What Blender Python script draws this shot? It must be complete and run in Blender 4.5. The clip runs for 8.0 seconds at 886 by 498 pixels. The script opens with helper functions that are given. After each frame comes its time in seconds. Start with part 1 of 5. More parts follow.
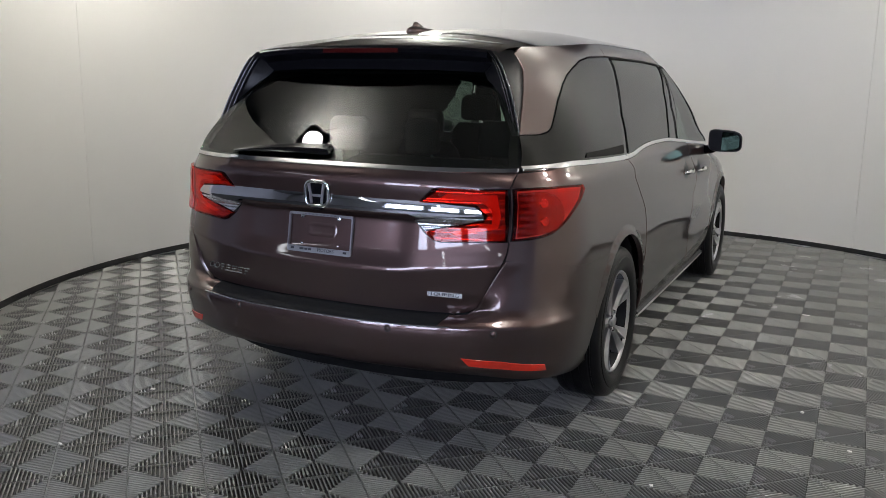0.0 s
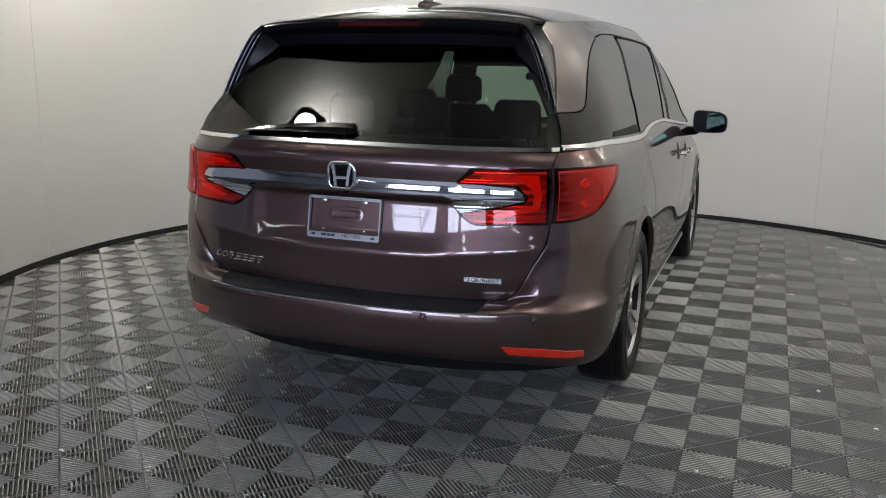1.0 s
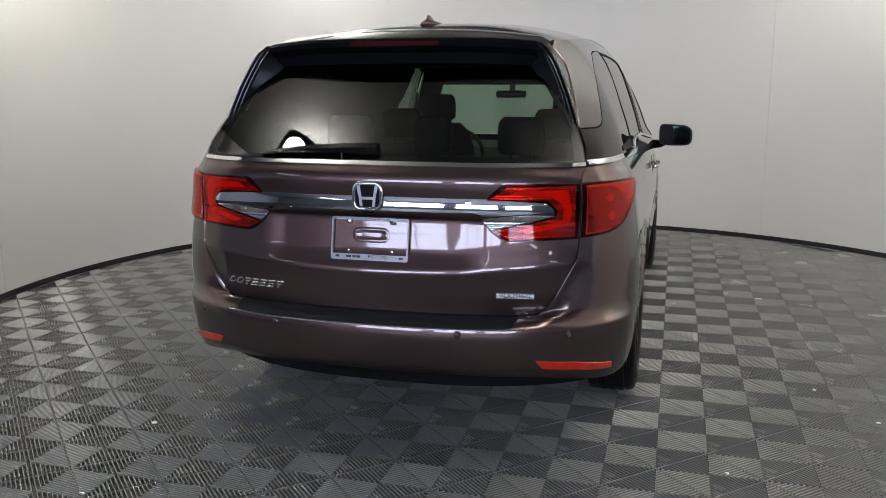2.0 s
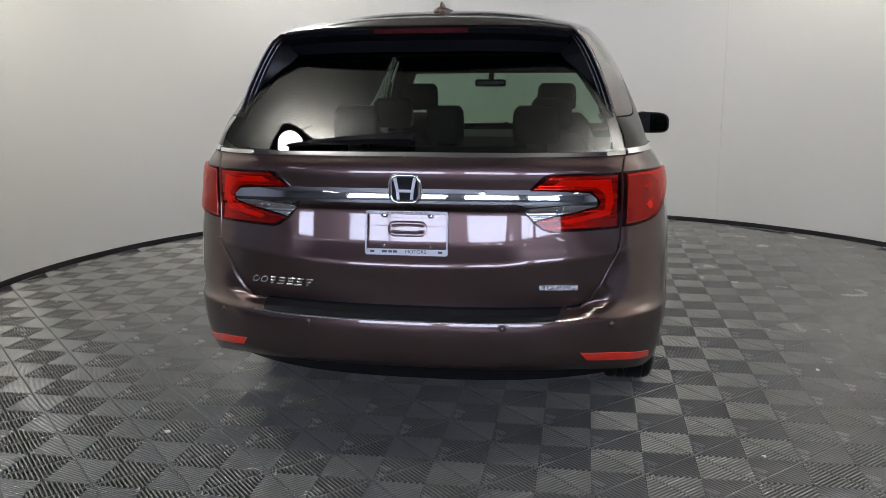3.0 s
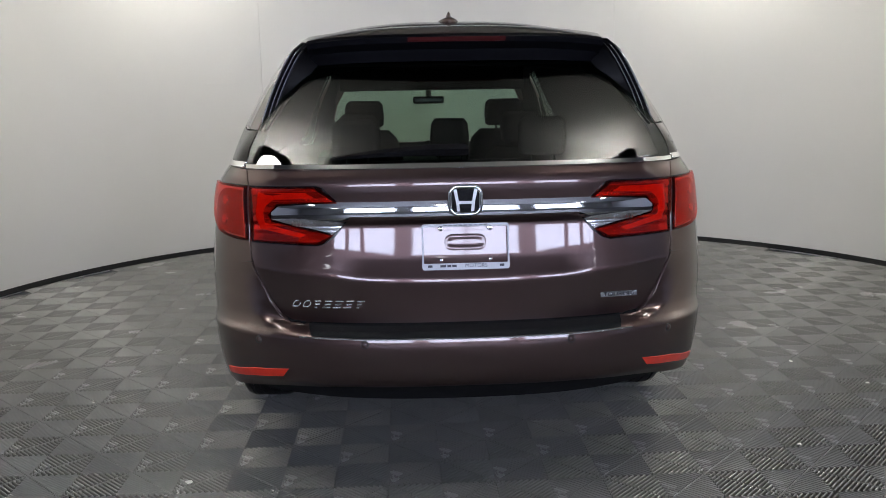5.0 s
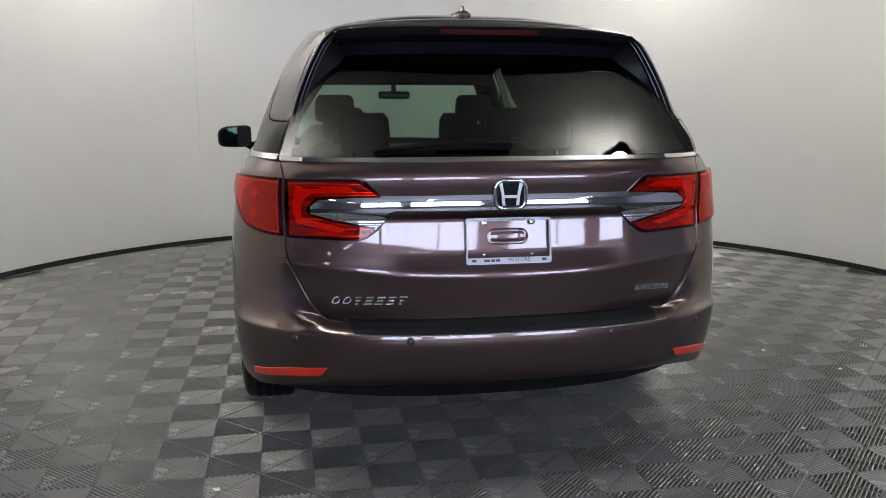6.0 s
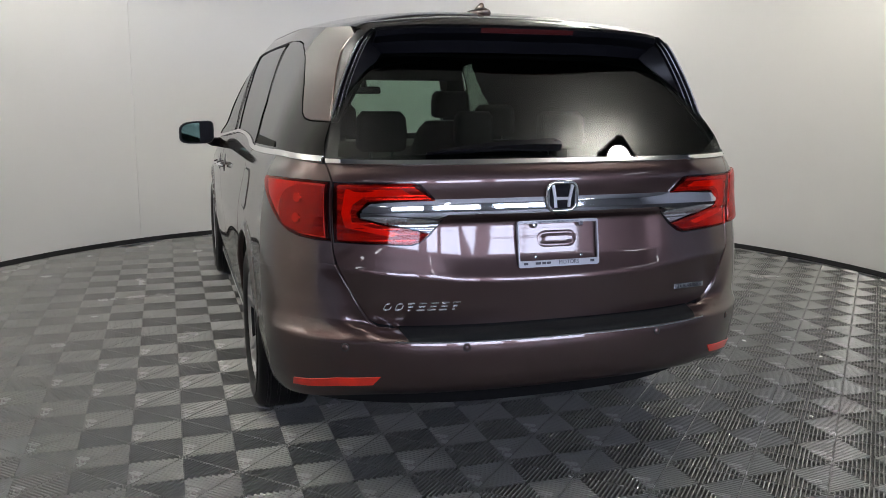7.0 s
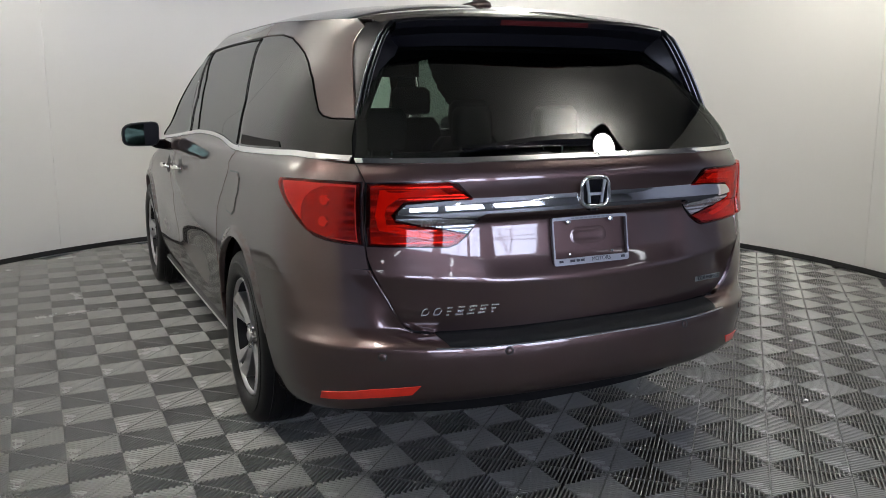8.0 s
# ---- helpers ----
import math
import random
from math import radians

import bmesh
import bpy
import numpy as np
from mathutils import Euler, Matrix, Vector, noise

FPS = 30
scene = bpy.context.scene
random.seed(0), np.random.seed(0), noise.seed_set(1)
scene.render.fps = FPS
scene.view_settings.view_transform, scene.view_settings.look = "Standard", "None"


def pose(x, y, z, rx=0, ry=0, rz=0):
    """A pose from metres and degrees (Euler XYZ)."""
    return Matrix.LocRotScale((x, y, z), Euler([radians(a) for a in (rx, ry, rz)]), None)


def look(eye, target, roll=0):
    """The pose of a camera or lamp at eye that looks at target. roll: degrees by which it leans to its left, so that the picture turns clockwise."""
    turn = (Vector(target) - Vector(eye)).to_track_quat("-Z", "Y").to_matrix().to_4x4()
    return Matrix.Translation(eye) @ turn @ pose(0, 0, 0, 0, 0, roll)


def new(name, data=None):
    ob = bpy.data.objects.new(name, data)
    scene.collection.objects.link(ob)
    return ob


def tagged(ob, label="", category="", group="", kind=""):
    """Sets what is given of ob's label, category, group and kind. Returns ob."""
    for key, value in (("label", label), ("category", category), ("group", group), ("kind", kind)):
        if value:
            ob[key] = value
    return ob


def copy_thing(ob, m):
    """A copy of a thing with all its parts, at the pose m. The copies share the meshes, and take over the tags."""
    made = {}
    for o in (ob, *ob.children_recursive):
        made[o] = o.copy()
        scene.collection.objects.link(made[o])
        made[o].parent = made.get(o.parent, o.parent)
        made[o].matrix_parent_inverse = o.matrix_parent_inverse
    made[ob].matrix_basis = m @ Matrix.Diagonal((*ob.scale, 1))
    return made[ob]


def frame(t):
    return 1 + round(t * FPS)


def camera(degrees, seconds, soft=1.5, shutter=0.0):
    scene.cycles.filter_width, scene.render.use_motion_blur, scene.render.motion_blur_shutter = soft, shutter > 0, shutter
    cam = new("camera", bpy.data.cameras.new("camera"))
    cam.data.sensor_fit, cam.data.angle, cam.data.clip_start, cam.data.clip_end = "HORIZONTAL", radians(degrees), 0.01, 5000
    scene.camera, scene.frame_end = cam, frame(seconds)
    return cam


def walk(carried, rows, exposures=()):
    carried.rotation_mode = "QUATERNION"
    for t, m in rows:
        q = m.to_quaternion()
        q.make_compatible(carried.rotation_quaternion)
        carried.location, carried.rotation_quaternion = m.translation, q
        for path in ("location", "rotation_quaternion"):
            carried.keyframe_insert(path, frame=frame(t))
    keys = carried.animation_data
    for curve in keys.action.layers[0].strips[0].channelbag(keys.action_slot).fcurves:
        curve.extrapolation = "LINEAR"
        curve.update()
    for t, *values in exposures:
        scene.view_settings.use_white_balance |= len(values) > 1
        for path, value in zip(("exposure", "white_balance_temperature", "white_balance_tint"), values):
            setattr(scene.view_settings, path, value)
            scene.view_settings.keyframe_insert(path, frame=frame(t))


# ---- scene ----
cam = camera(55.2, 8.0, soft=0.8)
PATH = [
    (0, (1.963, 1.317, 1.503), (1.095, 3.076, 1.114), 0.8),
    (0.5, (1.725, 1.321, 1.477), (0.933, 3.113, 1.074), 0.6),
    (1, (1.512, 1.286, 1.457), (0.811, 3.112, 1.039), 1.0),
    (1.5, (1.289, 1.17, 1.46), (0.71, 3.042, 1.063), 0.9),
    (1.7, (1.221, 1.149, 1.446), (0.666, 3.035, 1.077), 0.5),
    (2.8, (0.738, 1.18, 1.456), (0.369, 3.104, 1.058), -0.2),
    (3, (0.645, 1.137, 1.446), (0.319, 3.07, 1.05), -0.3),
    (3.5, (0.4, 1.063, 1.455), (0.179, 3.009, 1.05), -0.2),
    (4, (0.188, 1.091, 1.414), (0.093, 3.046, 1.006), -0.2),
    (4.5, (-0.041, 1.161, 1.413), (-0.037, 3.127, 1.049), -0.6),
    (4.7, (-0.116, 1.178, 1.402), (-0.074, 3.149, 1.064), -0.9),
    (5.8, (-0.625, 1.231, 1.376), (-0.34, 3.18, 1.029), -0.2),
    (6, (-0.774, 1.281, 1.373), (-0.412, 3.218, 1.028), 0.0),
    (6.5, (-1.013, 1.41, 1.394), (-0.525, 3.316, 1.036), 0.3),
    (7, (-1.295, 1.481, 1.404), (-0.688, 3.352, 1.039), 0.4),
    (7.5, (-1.533, 1.574, 1.397), (-0.797, 3.397, 1.03), 0.4),
    (8, (-1.707, 1.772, 1.392), (-0.858, 3.545, 1.023), -0.2),
]
walk(cam, [(t, look(eye, target, roll)) for t, eye, target, roll in PATH], [(0, 0.47), (4.5, 0.48), (6.5, 0.54), (8, 0.60)])


# ---- world and lights ----
world = bpy.data.worlds.new("hall_air")
world.use_nodes = True
scene.world = world
world.node_tree.nodes["Background"].inputs[0].default_value = (0.55, 0.66, 0.9, 1)
world.node_tree.nodes["Background"].inputs[1].default_value = 0.05
BOOTH = (0.27, 6.56)
RADIUS = 3.705
CEILING = 3.62
WALL_TOP = 3.35


WARM = (1.0, 0.966, 0.892)
COOL = (0.68, 0.75, 1.0)
SIDE_STRENGTH = 126.0
FRONT_FILL_STRENGTH = 84.0
TAIL_STRENGTH = 26.0
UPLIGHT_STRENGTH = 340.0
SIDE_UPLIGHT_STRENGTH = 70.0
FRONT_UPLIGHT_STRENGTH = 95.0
DAY_STRENGTH = 7.2
HALL_FILL_STRENGTH = 4.5
# the last two, at the front, are unseen and added to brighten the wall
LAMPS = [(-1.68, 3.86), (1.77, 3.74), (-2.75, 6.1), (3.25, 6.1), (-2.1, 8.9), (2.6, 8.9)]
LAMP_Z = 3.30


# ---- materials ----
def material(name, base, rough=0.5, metal=0.0, coat=0.0, coat_rough=0.03, noise_scale=0.0, vary=0.0, bump=0.0, bump_scale=200.0, spec=0.5, rough_vary=0.0):
    m = bpy.data.materials.new(name)
    m.use_nodes = True
    nt = m.node_tree
    b = nt.nodes["Principled BSDF"]
    b.inputs["Base Color"].default_value = (*base, 1)
    b.inputs["Roughness"].default_value = rough
    b.inputs["Metallic"].default_value = metal
    b.inputs["Coat Weight"].default_value = coat
    b.inputs["Coat Roughness"].default_value = coat_rough
    b.inputs["Specular IOR Level"].default_value = spec
    co = nt.nodes.new("ShaderNodeTexCoord")
    if vary or rough_vary:
        n1 = nt.nodes.new("ShaderNodeTexNoise")
        n1.inputs["Scale"].default_value = noise_scale
        n1.inputs["Detail"].default_value = 6
        nt.links.new(co.outputs["Object"], n1.inputs["Vector"])
    if vary:
        mix = nt.nodes.new("ShaderNodeMix")
        mix.data_type = "RGBA"
        mix.inputs["A"].default_value = (*[c * (1 - vary) for c in base], 1)
        mix.inputs["B"].default_value = (*[min(c * (1 + vary), 1) for c in base], 1)
        nt.links.new(n1.outputs["Fac"], mix.inputs["Factor"])
        nt.links.new(mix.outputs["Result"], b.inputs["Base Color"])
    if rough_vary:
        rm = nt.nodes.new("ShaderNodeMapRange")
        rm.inputs["To Min"].default_value = max(rough - rough_vary, 0)
        rm.inputs["To Max"].default_value = rough + rough_vary
        nt.links.new(n1.outputs["Fac"], rm.inputs["Value"])
        nt.links.new(rm.outputs["Result"], b.inputs["Roughness"])
    if bump:
        n2 = nt.nodes.new("ShaderNodeTexNoise")
        n2.inputs["Scale"].default_value = bump_scale
        n2.inputs["Detail"].default_value = 4
        nt.links.new(co.outputs["Object"], n2.inputs["Vector"])
        bp = nt.nodes.new("ShaderNodeBump")
        bp.inputs["Strength"].default_value = bump
        bp.inputs["Distance"].default_value = 0.002
        nt.links.new(n2.outputs["Fac"], bp.inputs["Height"])
        nt.links.new(bp.outputs["Normal"], b.inputs["Normal"])
    return m


def glass_material(name, tint, gloss=1.0):
    m = bpy.data.materials.new(name)
    m.use_nodes = True
    nt = m.node_tree
    nt.nodes.remove(nt.nodes["Principled BSDF"])
    out = nt.nodes["Material Output"]
    clear = nt.nodes.new("ShaderNodeBsdfTransparent")
    clear.inputs["Color"].default_value = (*tint, 1)
    shine = nt.nodes.new("ShaderNodeBsdfGlossy")
    shine.inputs["Roughness"].default_value = 0.012
    face = nt.nodes.new("ShaderNodeLayerWeight")
    face.inputs["Blend"].default_value = 0.5
    k0 = nt.nodes.new("ShaderNodeMath")
    k0.operation = "POWER"
    k0.inputs[1].default_value = 4.6
    k = nt.nodes.new("ShaderNodeMath")
    k.operation = "MULTIPLY_ADD"
    k.inputs[1].default_value = 0.94 * gloss
    k.inputs[2].default_value = 0.055 * gloss
    k.use_clamp = True
    nt.links.new(face.outputs["Facing"], k0.inputs[0])
    mix = nt.nodes.new("ShaderNodeMixShader")
    nt.links.new(k0.outputs[0], k.inputs[0])
    nt.links.new(k.outputs[0], mix.inputs[0])
    nt.links.new(clear.outputs[0], mix.inputs[1])
    nt.links.new(shine.outputs[0], mix.inputs[2])
    nt.links.new(mix.outputs[0], out.inputs["Surface"])
    return m


def emissive(name, colour, strength):
    m = bpy.data.materials.new(name)
    m.use_nodes = True
    b = m.node_tree.nodes["Principled BSDF"]
    b.inputs["Base Color"].default_value = (0.8, 0.8, 0.8, 1)
    b.inputs["Emission Color"].default_value = (*colour, 1)
    b.inputs["Emission Strength"].default_value = strength
    return m


PAINT = material("metallic_taupe_paint", (0.116, 0.071, 0.067), 0.34, 0.9, 1.0, 0.045, 2500.0, 0.25)
PAINT.node_tree.nodes["Principled BSDF"].inputs["Coat IOR"].default_value = 1.8
PAINT.node_tree.nodes["Principled BSDF"].inputs["Specular Tint"].default_value = (0.30, 0.36, 0.35, 1)
GLOSS_BLACK = material("gloss_black_plastic", (0.006, 0.006, 0.0075), 0.16, 0, 0.0, 0.05, spec=0.4)
MATTE_BLACK = material("matte_black_plastic", (0.018, 0.018, 0.019), 0.55, 0, 0, 0, 40.0, 0.3, 0.2, 900.0)
RUBBER = material("tyre_rubber", (0.006, 0.006, 0.0065), 0.42, 0, 0, 0, 30.0, 0.3, 0.15, 400.0, spec=0.3)
CHROME = material("chrome", (0.86, 0.86, 0.87), 0.05, 1.0)
SATIN = material("satin_chrome", (0.60, 0.60, 0.60), 0.26, 1.0)
POST_BLACK = material("gloss_black_post", (0.02, 0.02, 0.021), 0.12, 0, 0, 0, 30.0, 0.2, spec=0.9)
TRIM_BLACK = material("satin_black_trim", (0.006, 0.006, 0.008), 0.30, 0, 0, 0, 30.0, 0.2, spec=0.07)
ALLOY = material("machined_alloy", (0.62, 0.62, 0.63), 0.30, 1.0, 0.3, 0.1, 60.0, 0.1)
ALLOY_DARK = material("dark_wheel_dish", (0.012, 0.012, 0.013), 0.5, 0.0, spec=0.15)
ALLOY_GREY = material("grey_satin_alloy", (0.20, 0.20, 0.21), 0.34, 1.0)
RED_LENS = material("red_lamp_lens", (0.80, 0.030, 0.012), 0.3, 0.0, 1.0, 0.02, 25.0, 0.25)
RED_BRIGHT = material("bright_red_light_guide", (0.95, 0.30, 0.14), 0.25, 0.0, 1.0, 0.02, 40.0, 0.25)
RED_DEEP = material("deep_red_lens", (0.060, 0.003, 0.003), 0.45, spec=0.12)
CLEAR_LENS = material("clear_lamp_lens", (0.62, 0.62, 0.63), 0.12, 0.85, 1.0, 0.02)
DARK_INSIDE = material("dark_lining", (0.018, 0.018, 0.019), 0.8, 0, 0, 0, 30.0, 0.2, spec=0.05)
SEAT = material("charcoal_leather", (0.010, 0.010, 0.011), 0.7, 0, 0, 0, 30.0, 0.25, 0.2, 300.0, spec=0.06)
PRIVACY = glass_material("privacy_glass", (0.33, 0.42, 0.36), 1.5)
PRIVACY_SIDE = glass_material("dark_privacy_glass", (0.013, 0.015, 0.014), 1.0)
FRONT_SIDE = glass_material("front_door_glass", (0.26, 0.31, 0.28), 1.0)
GREEN_GLASS = glass_material("green_glass", (0.70, 0.84, 0.75), 1.0)
RED_GLASS = glass_material("red_lens_plastic", (0.97, 0.135, 0.09), 0.8)
MIRROR_GLASS = material("mirror_glass", (0.04, 0.062, 0.048), 0.02, 1.0)
FRAME_METAL = material("plate_frame_chrome", (0.30, 0.30, 0.31), 0.42, 1.0)
WALL = material("off_white_wall_paint", (0.80, 0.79, 0.755), 0.6, 0, 0, 0, 0.7, 0.03, 0.1, 60.0)


def reflector_material(name, base, scale, rough=0.24, metal=0.9):
    m = material(name, base, rough, metal)
    nt = m.node_tree
    co = nt.nodes.new("ShaderNodeTexCoord")
    vo = nt.nodes.new("ShaderNodeTexVoronoi")
    vo.inputs["Scale"].default_value = scale
    bp = nt.nodes.new("ShaderNodeBump")
    bp.inputs["Strength"].default_value = 0.2
    bp.inputs["Distance"].default_value = 0.006
    nt.links.new(co.outputs["Object"], vo.inputs["Vector"])
    wv = nt.nodes.new("ShaderNodeTexWave")
    wv.bands_direction = "Z"
    wv.inputs["Scale"].default_value = scale * 0.7
    wv.inputs["Distortion"].default_value = 0.6
    ad = nt.nodes.new("ShaderNodeMath")
    ad.operation = "ADD"
    nt.links.new(co.outputs["Object"], wv.inputs["Vector"])
    nt.links.new(vo.outputs["Distance"], ad.inputs[0])
    nt.links.new(wv.outputs["Fac"], ad.inputs[1])
    nt.links.new(ad.outputs[0], bp.inputs["Height"])
    nt.links.new(bp.outputs["Normal"], nt.nodes["Principled BSDF"].inputs["Normal"])
    return m


CLEAR_RIBBED = reflector_material("ribbed_clear_lens", (0.70, 0.70, 0.71), 34.0)
REFLECTOR = reflector_material("lamp_reflector", (0.80, 0.80, 0.80), 22.0)
PALE_REFLECTOR = material("pale_lamp_lining", (0.62, 0.60, 0.60), 0.5, 0.2, 0, 0, 14.0, 0.12)
BULB_SEAT = reflector_material("lamp_bulb_seat", (0.50, 0.42, 0.36), 18.0, 0.24, 0.85)
GLASS_FRIT = material("black_glass_border", (0.003, 0.003, 0.003), 0.6, spec=0.1)
SILL_METAL = material("grey_sill_trim", (0.42, 0.42, 0.42), 0.35, 1.0)
# grey metal paints in the bright reflections along the black fin's ridges
RIDGE_GLINT = material("ridge_glint_grey", (0.26, 0.26, 0.28), 0.24, 1.0)
DARK_STEEL = material("exhaust_steel", (0.03, 0.03, 0.03), 0.5, 0.6)
BAR_GREY = material("pale_lettering", (0.16, 0.16, 0.18), 0.5)
PAD = material("black_grained_pad", (0.010, 0.011, 0.013), 0.6, 0, 0, 0, 60.0, 0.3, 0.3, 700.0, spec=0.16)
GARNISH = material("garnish_chrome", (0.78, 0.78, 0.79), 0.045, 1.0)
LETTER_GREY = material("grey_lettering", (0.025, 0.025, 0.035), 0.5)
FIN_BLACK = material("satin_black_fin", (0.006, 0.006, 0.0075), 0.36, 0, 0, 0, 30.0, 0.2, spec=0.3)


# ---- body surface ----
def smooth_table(rows):
    zs = [r[0] for r in rows]
    vs = [r[1] for r in rows]
    n = len(rows)
    d = [(vs[i + 1] - vs[i]) / (zs[i + 1] - zs[i]) for i in range(n - 1)]
    m = [d[0]] + [0.0 if d[i - 1] * d[i] <= 0 else 2 * d[i - 1] * d[i] / (d[i - 1] + d[i]) for i in range(1, n - 1)] + [d[-1]]

    def value(z):
        if z <= zs[0]:
            return vs[0]
        if z >= zs[-1]:
            return vs[-1]
        i = 0
        while z > zs[i + 1]:
            i += 1
        h = zs[i + 1] - zs[i]
        t = (z - zs[i]) / h
        return ((2 * t**3 - 3 * t * t + 1) * vs[i] + (t**3 - 2 * t * t + t) * h * m[i]
                + (3 * t * t - 2 * t**3) * vs[i + 1] + (t**3 - t * t) * h * m[i + 1])
    return value


REAR = smooth_table([(0.24, 0.24), (0.29, 0.19), (0.34, 0.115), (0.37, 0.066), (0.40, 0.029), (0.425, 0.015), (0.46, 0.007), (0.54, 0.0), (0.572, 0.004), (0.592, 0.035), (0.604, 0.0925),
                     (0.64, 0.0900), (0.70, 0.0845), (0.745, 0.0790), (0.758, 0.0777), (0.767, 0.0785), (0.79, 0.0843), (0.82, 0.0912), (0.85, 0.0985), (0.91, 0.110), (0.962, 0.117), (0.985, 0.108), (1.05, 0.100),
                     (1.105, 0.094), (1.125, 0.098), (1.16, 0.1195), (1.175, 0.132), (1.23, 0.179), (1.30, 0.241), (1.40, 0.336), (1.50, 0.434), (1.58, 0.515), (1.64, 0.570), (1.68, 0.605)])
CORNER = smooth_table([(0.24, 0.22), (0.29, 0.13), (0.34, 0.04), (0.37, 0.030), (0.40, 0.020), (0.46, 0.010), (0.54, 0.0), (0.567, 0.001), (0.576, 0.005), (0.60, 0.026), (0.64, 0.051), (0.70, 0.067), (0.76, 0.075), (0.82, 0.085), (0.90, 0.099),
                       (1.0, 0.104), (1.105, 0.094), (1.125, 0.098), (1.16, 0.115), (1.175, 0.132)])
HALF = smooth_table([(0.22, 0.90), (0.30, 0.945), (0.40, 0.972), (0.52, 0.985), (0.70, 0.990), (0.85, 0.985), (0.98, 0.970), (1.07, 0.955), (1.12, 0.938), (1.165, 0.905),
                     (1.30, 0.855), (1.44, 0.795), (1.555, 0.730), (1.60, 0.695), (1.64, 0.645), (1.68, 0.56)])
POWER = smooth_table([(0.3, 2.5), (0.58, 2.5), (0.70, 2.85), (0.95, 3.0), (1.12, 3.0), (1.25, 4.0), (1.64, 4.2)])
NOSE = smooth_table([(0.24, 5.02), (0.40, 5.15), (0.60, 5.16), (0.75, 5.13), (0.86, 5.02), (0.93, 4.82), (0.99, 4.5), (1.04, 4.2), (1.07, 4.09), (1.12, 4.04), (1.30, 3.88),
                     (1.50, 3.59), (1.60, 3.37), (1.64, 3.20), (1.68, 2.95)])
DEPTH = smooth_table([(0.3, 0.62), (1.0, 0.62), (1.12, 0.62), (1.25, 0.66), (1.64, 0.67)])
NOSE_DEPTH = smooth_table([(0.3, 0.95), (0.9, 1.0), (1.05, 0.8), (1.15, 0.5), (1.64, 0.42)])


def ease(a, b, v):
    t = min(max((v - a) / (b - a), 0.0), 1.0)
    return t * t * (3 - 2 * t)


def half_width(z, y):
    f = 1.0
    if y > 3.2:
        f -= 0.018 * (y - 3.2) ** 2
    if z < 0.95 and 1.4 < y < 3.9:
        scoop = math.exp(-((z - 0.57) / 0.13) ** 2) * ease(1.5, 2.1, y) * (1 - ease(3.2, 3.85, y))
        return HALF(z) * f - 0.017 * scoop
    return HALF(z) * f


def bend(x, z):
    return z - 0.10 * x * x * math.exp(-((z - 0.77) / 0.09) ** 2)


def line_table(rows):
    zs, vs = [r[0] for r in rows], [r[1] for r in rows]
    return lambda z: float(np.interp(z, zs, vs))


GATE_EDGE = line_table([(0.56, 0.590), (0.609, 0.600), (0.615, 0.6375), (0.633, 0.6705), (0.6665, 0.693), (0.744, 0.731), (0.813, 0.7665), (0.845, 0.7773), (0.95, 0.7805), (1.10, 0.775)])


# which side of the tailgate seam is being built
ZONE = [""]


def tail(x, z):
    """How far forward the tail lies at x, z."""
    x = abs(x)
    zz = bend(x, z)
    if z >= 1.175:
        return REAR(z)
    edge = GATE_EDGE(z)
    low = ease(edge - 0.001, edge + 0.30, x)
    if z > 0.609 and ZONE[0] == "gate":
        k = 0.0
    else:
        b = ease(0.545, 0.575, z)
        seam = 0.25 + 0.35 * ease(0.615, 0.70, z)
        k = low * (1 - b) + b * (seam + (1 - seam) * ease(edge, edge + 0.10, x)) * ease(0.56, 0.60, x)
    dish = 0.013 * (1 - ease(0.34, 0.47, x)) * ease(0.762, 0.85, z) * (1 - ease(0.962, 0.986, z))
    return REAR(zz) * (1 - k) + CORNER(z) * k + dish


def corner(n, a):
    s, c = abs(math.sin(a)), abs(math.cos(a))
    r = (s**n + c**n) ** (-1 / n)
    return r * s, r * c


def body(s, z, out=0.0):
    """Point of the body for s in 0..4 (tail centre, tail corner at 1, nose corner at 3, nose centre at 4); s < 0 is the left side."""
    if out:
        p = body(s, z)
        e = 0.004
        ds, dz = body(s + e, z) - body(s - e, z), body(s, z + e) - body(s, z - e)
        return p + ds.cross(dz).normalized() * out
    side = 1 if s >= 0 else -1
    q = abs(s)
    n = POWER(z)
    yr = tail(1, z) + DEPTH(z)
    yf = NOSE(z) - NOSE_DEPTH(z)
    if q <= 1:
        sx, cx = corner(n, q * math.pi / 2)
        w = half_width(z, yr)
        x = w * sx
        y = tail(x, z) + DEPTH(z) * (1 - cx)
        return Vector((side * x, y, z + roof_lift(y, z)))
    if q <= 3:
        y = yr + (yf - yr) * (q - 1) / 2
        return Vector((side * half_width(z, y), y, z + roof_lift(y, z)))
    sx, cx = corner(2.6, (4 - q) * math.pi / 2)
    y = yf + NOSE_DEPTH(z) * cx
    return Vector((side * half_width(z, yf) * sx, y, z + roof_lift(y, z)))


def roof_lift(y, z):
    """The roof arches up over the middle of the cabin."""
    return ease(0.45, 2.0, y) * (1 - ease(2.9, 3.6, y)) * (0.034 * ease(1.35, 1.61, z) + 0.036 * ease(1.60, 1.66, z))


def s_from_x(x, z):
    n, w = POWER(z), half_width(z, tail(1, z) + DEPTH(z))
    a = min(abs(x) / w, 0.9999)
    return math.copysign(math.atan2(a, (1 - a**n) ** (1 / n)) / (math.pi / 2), x)


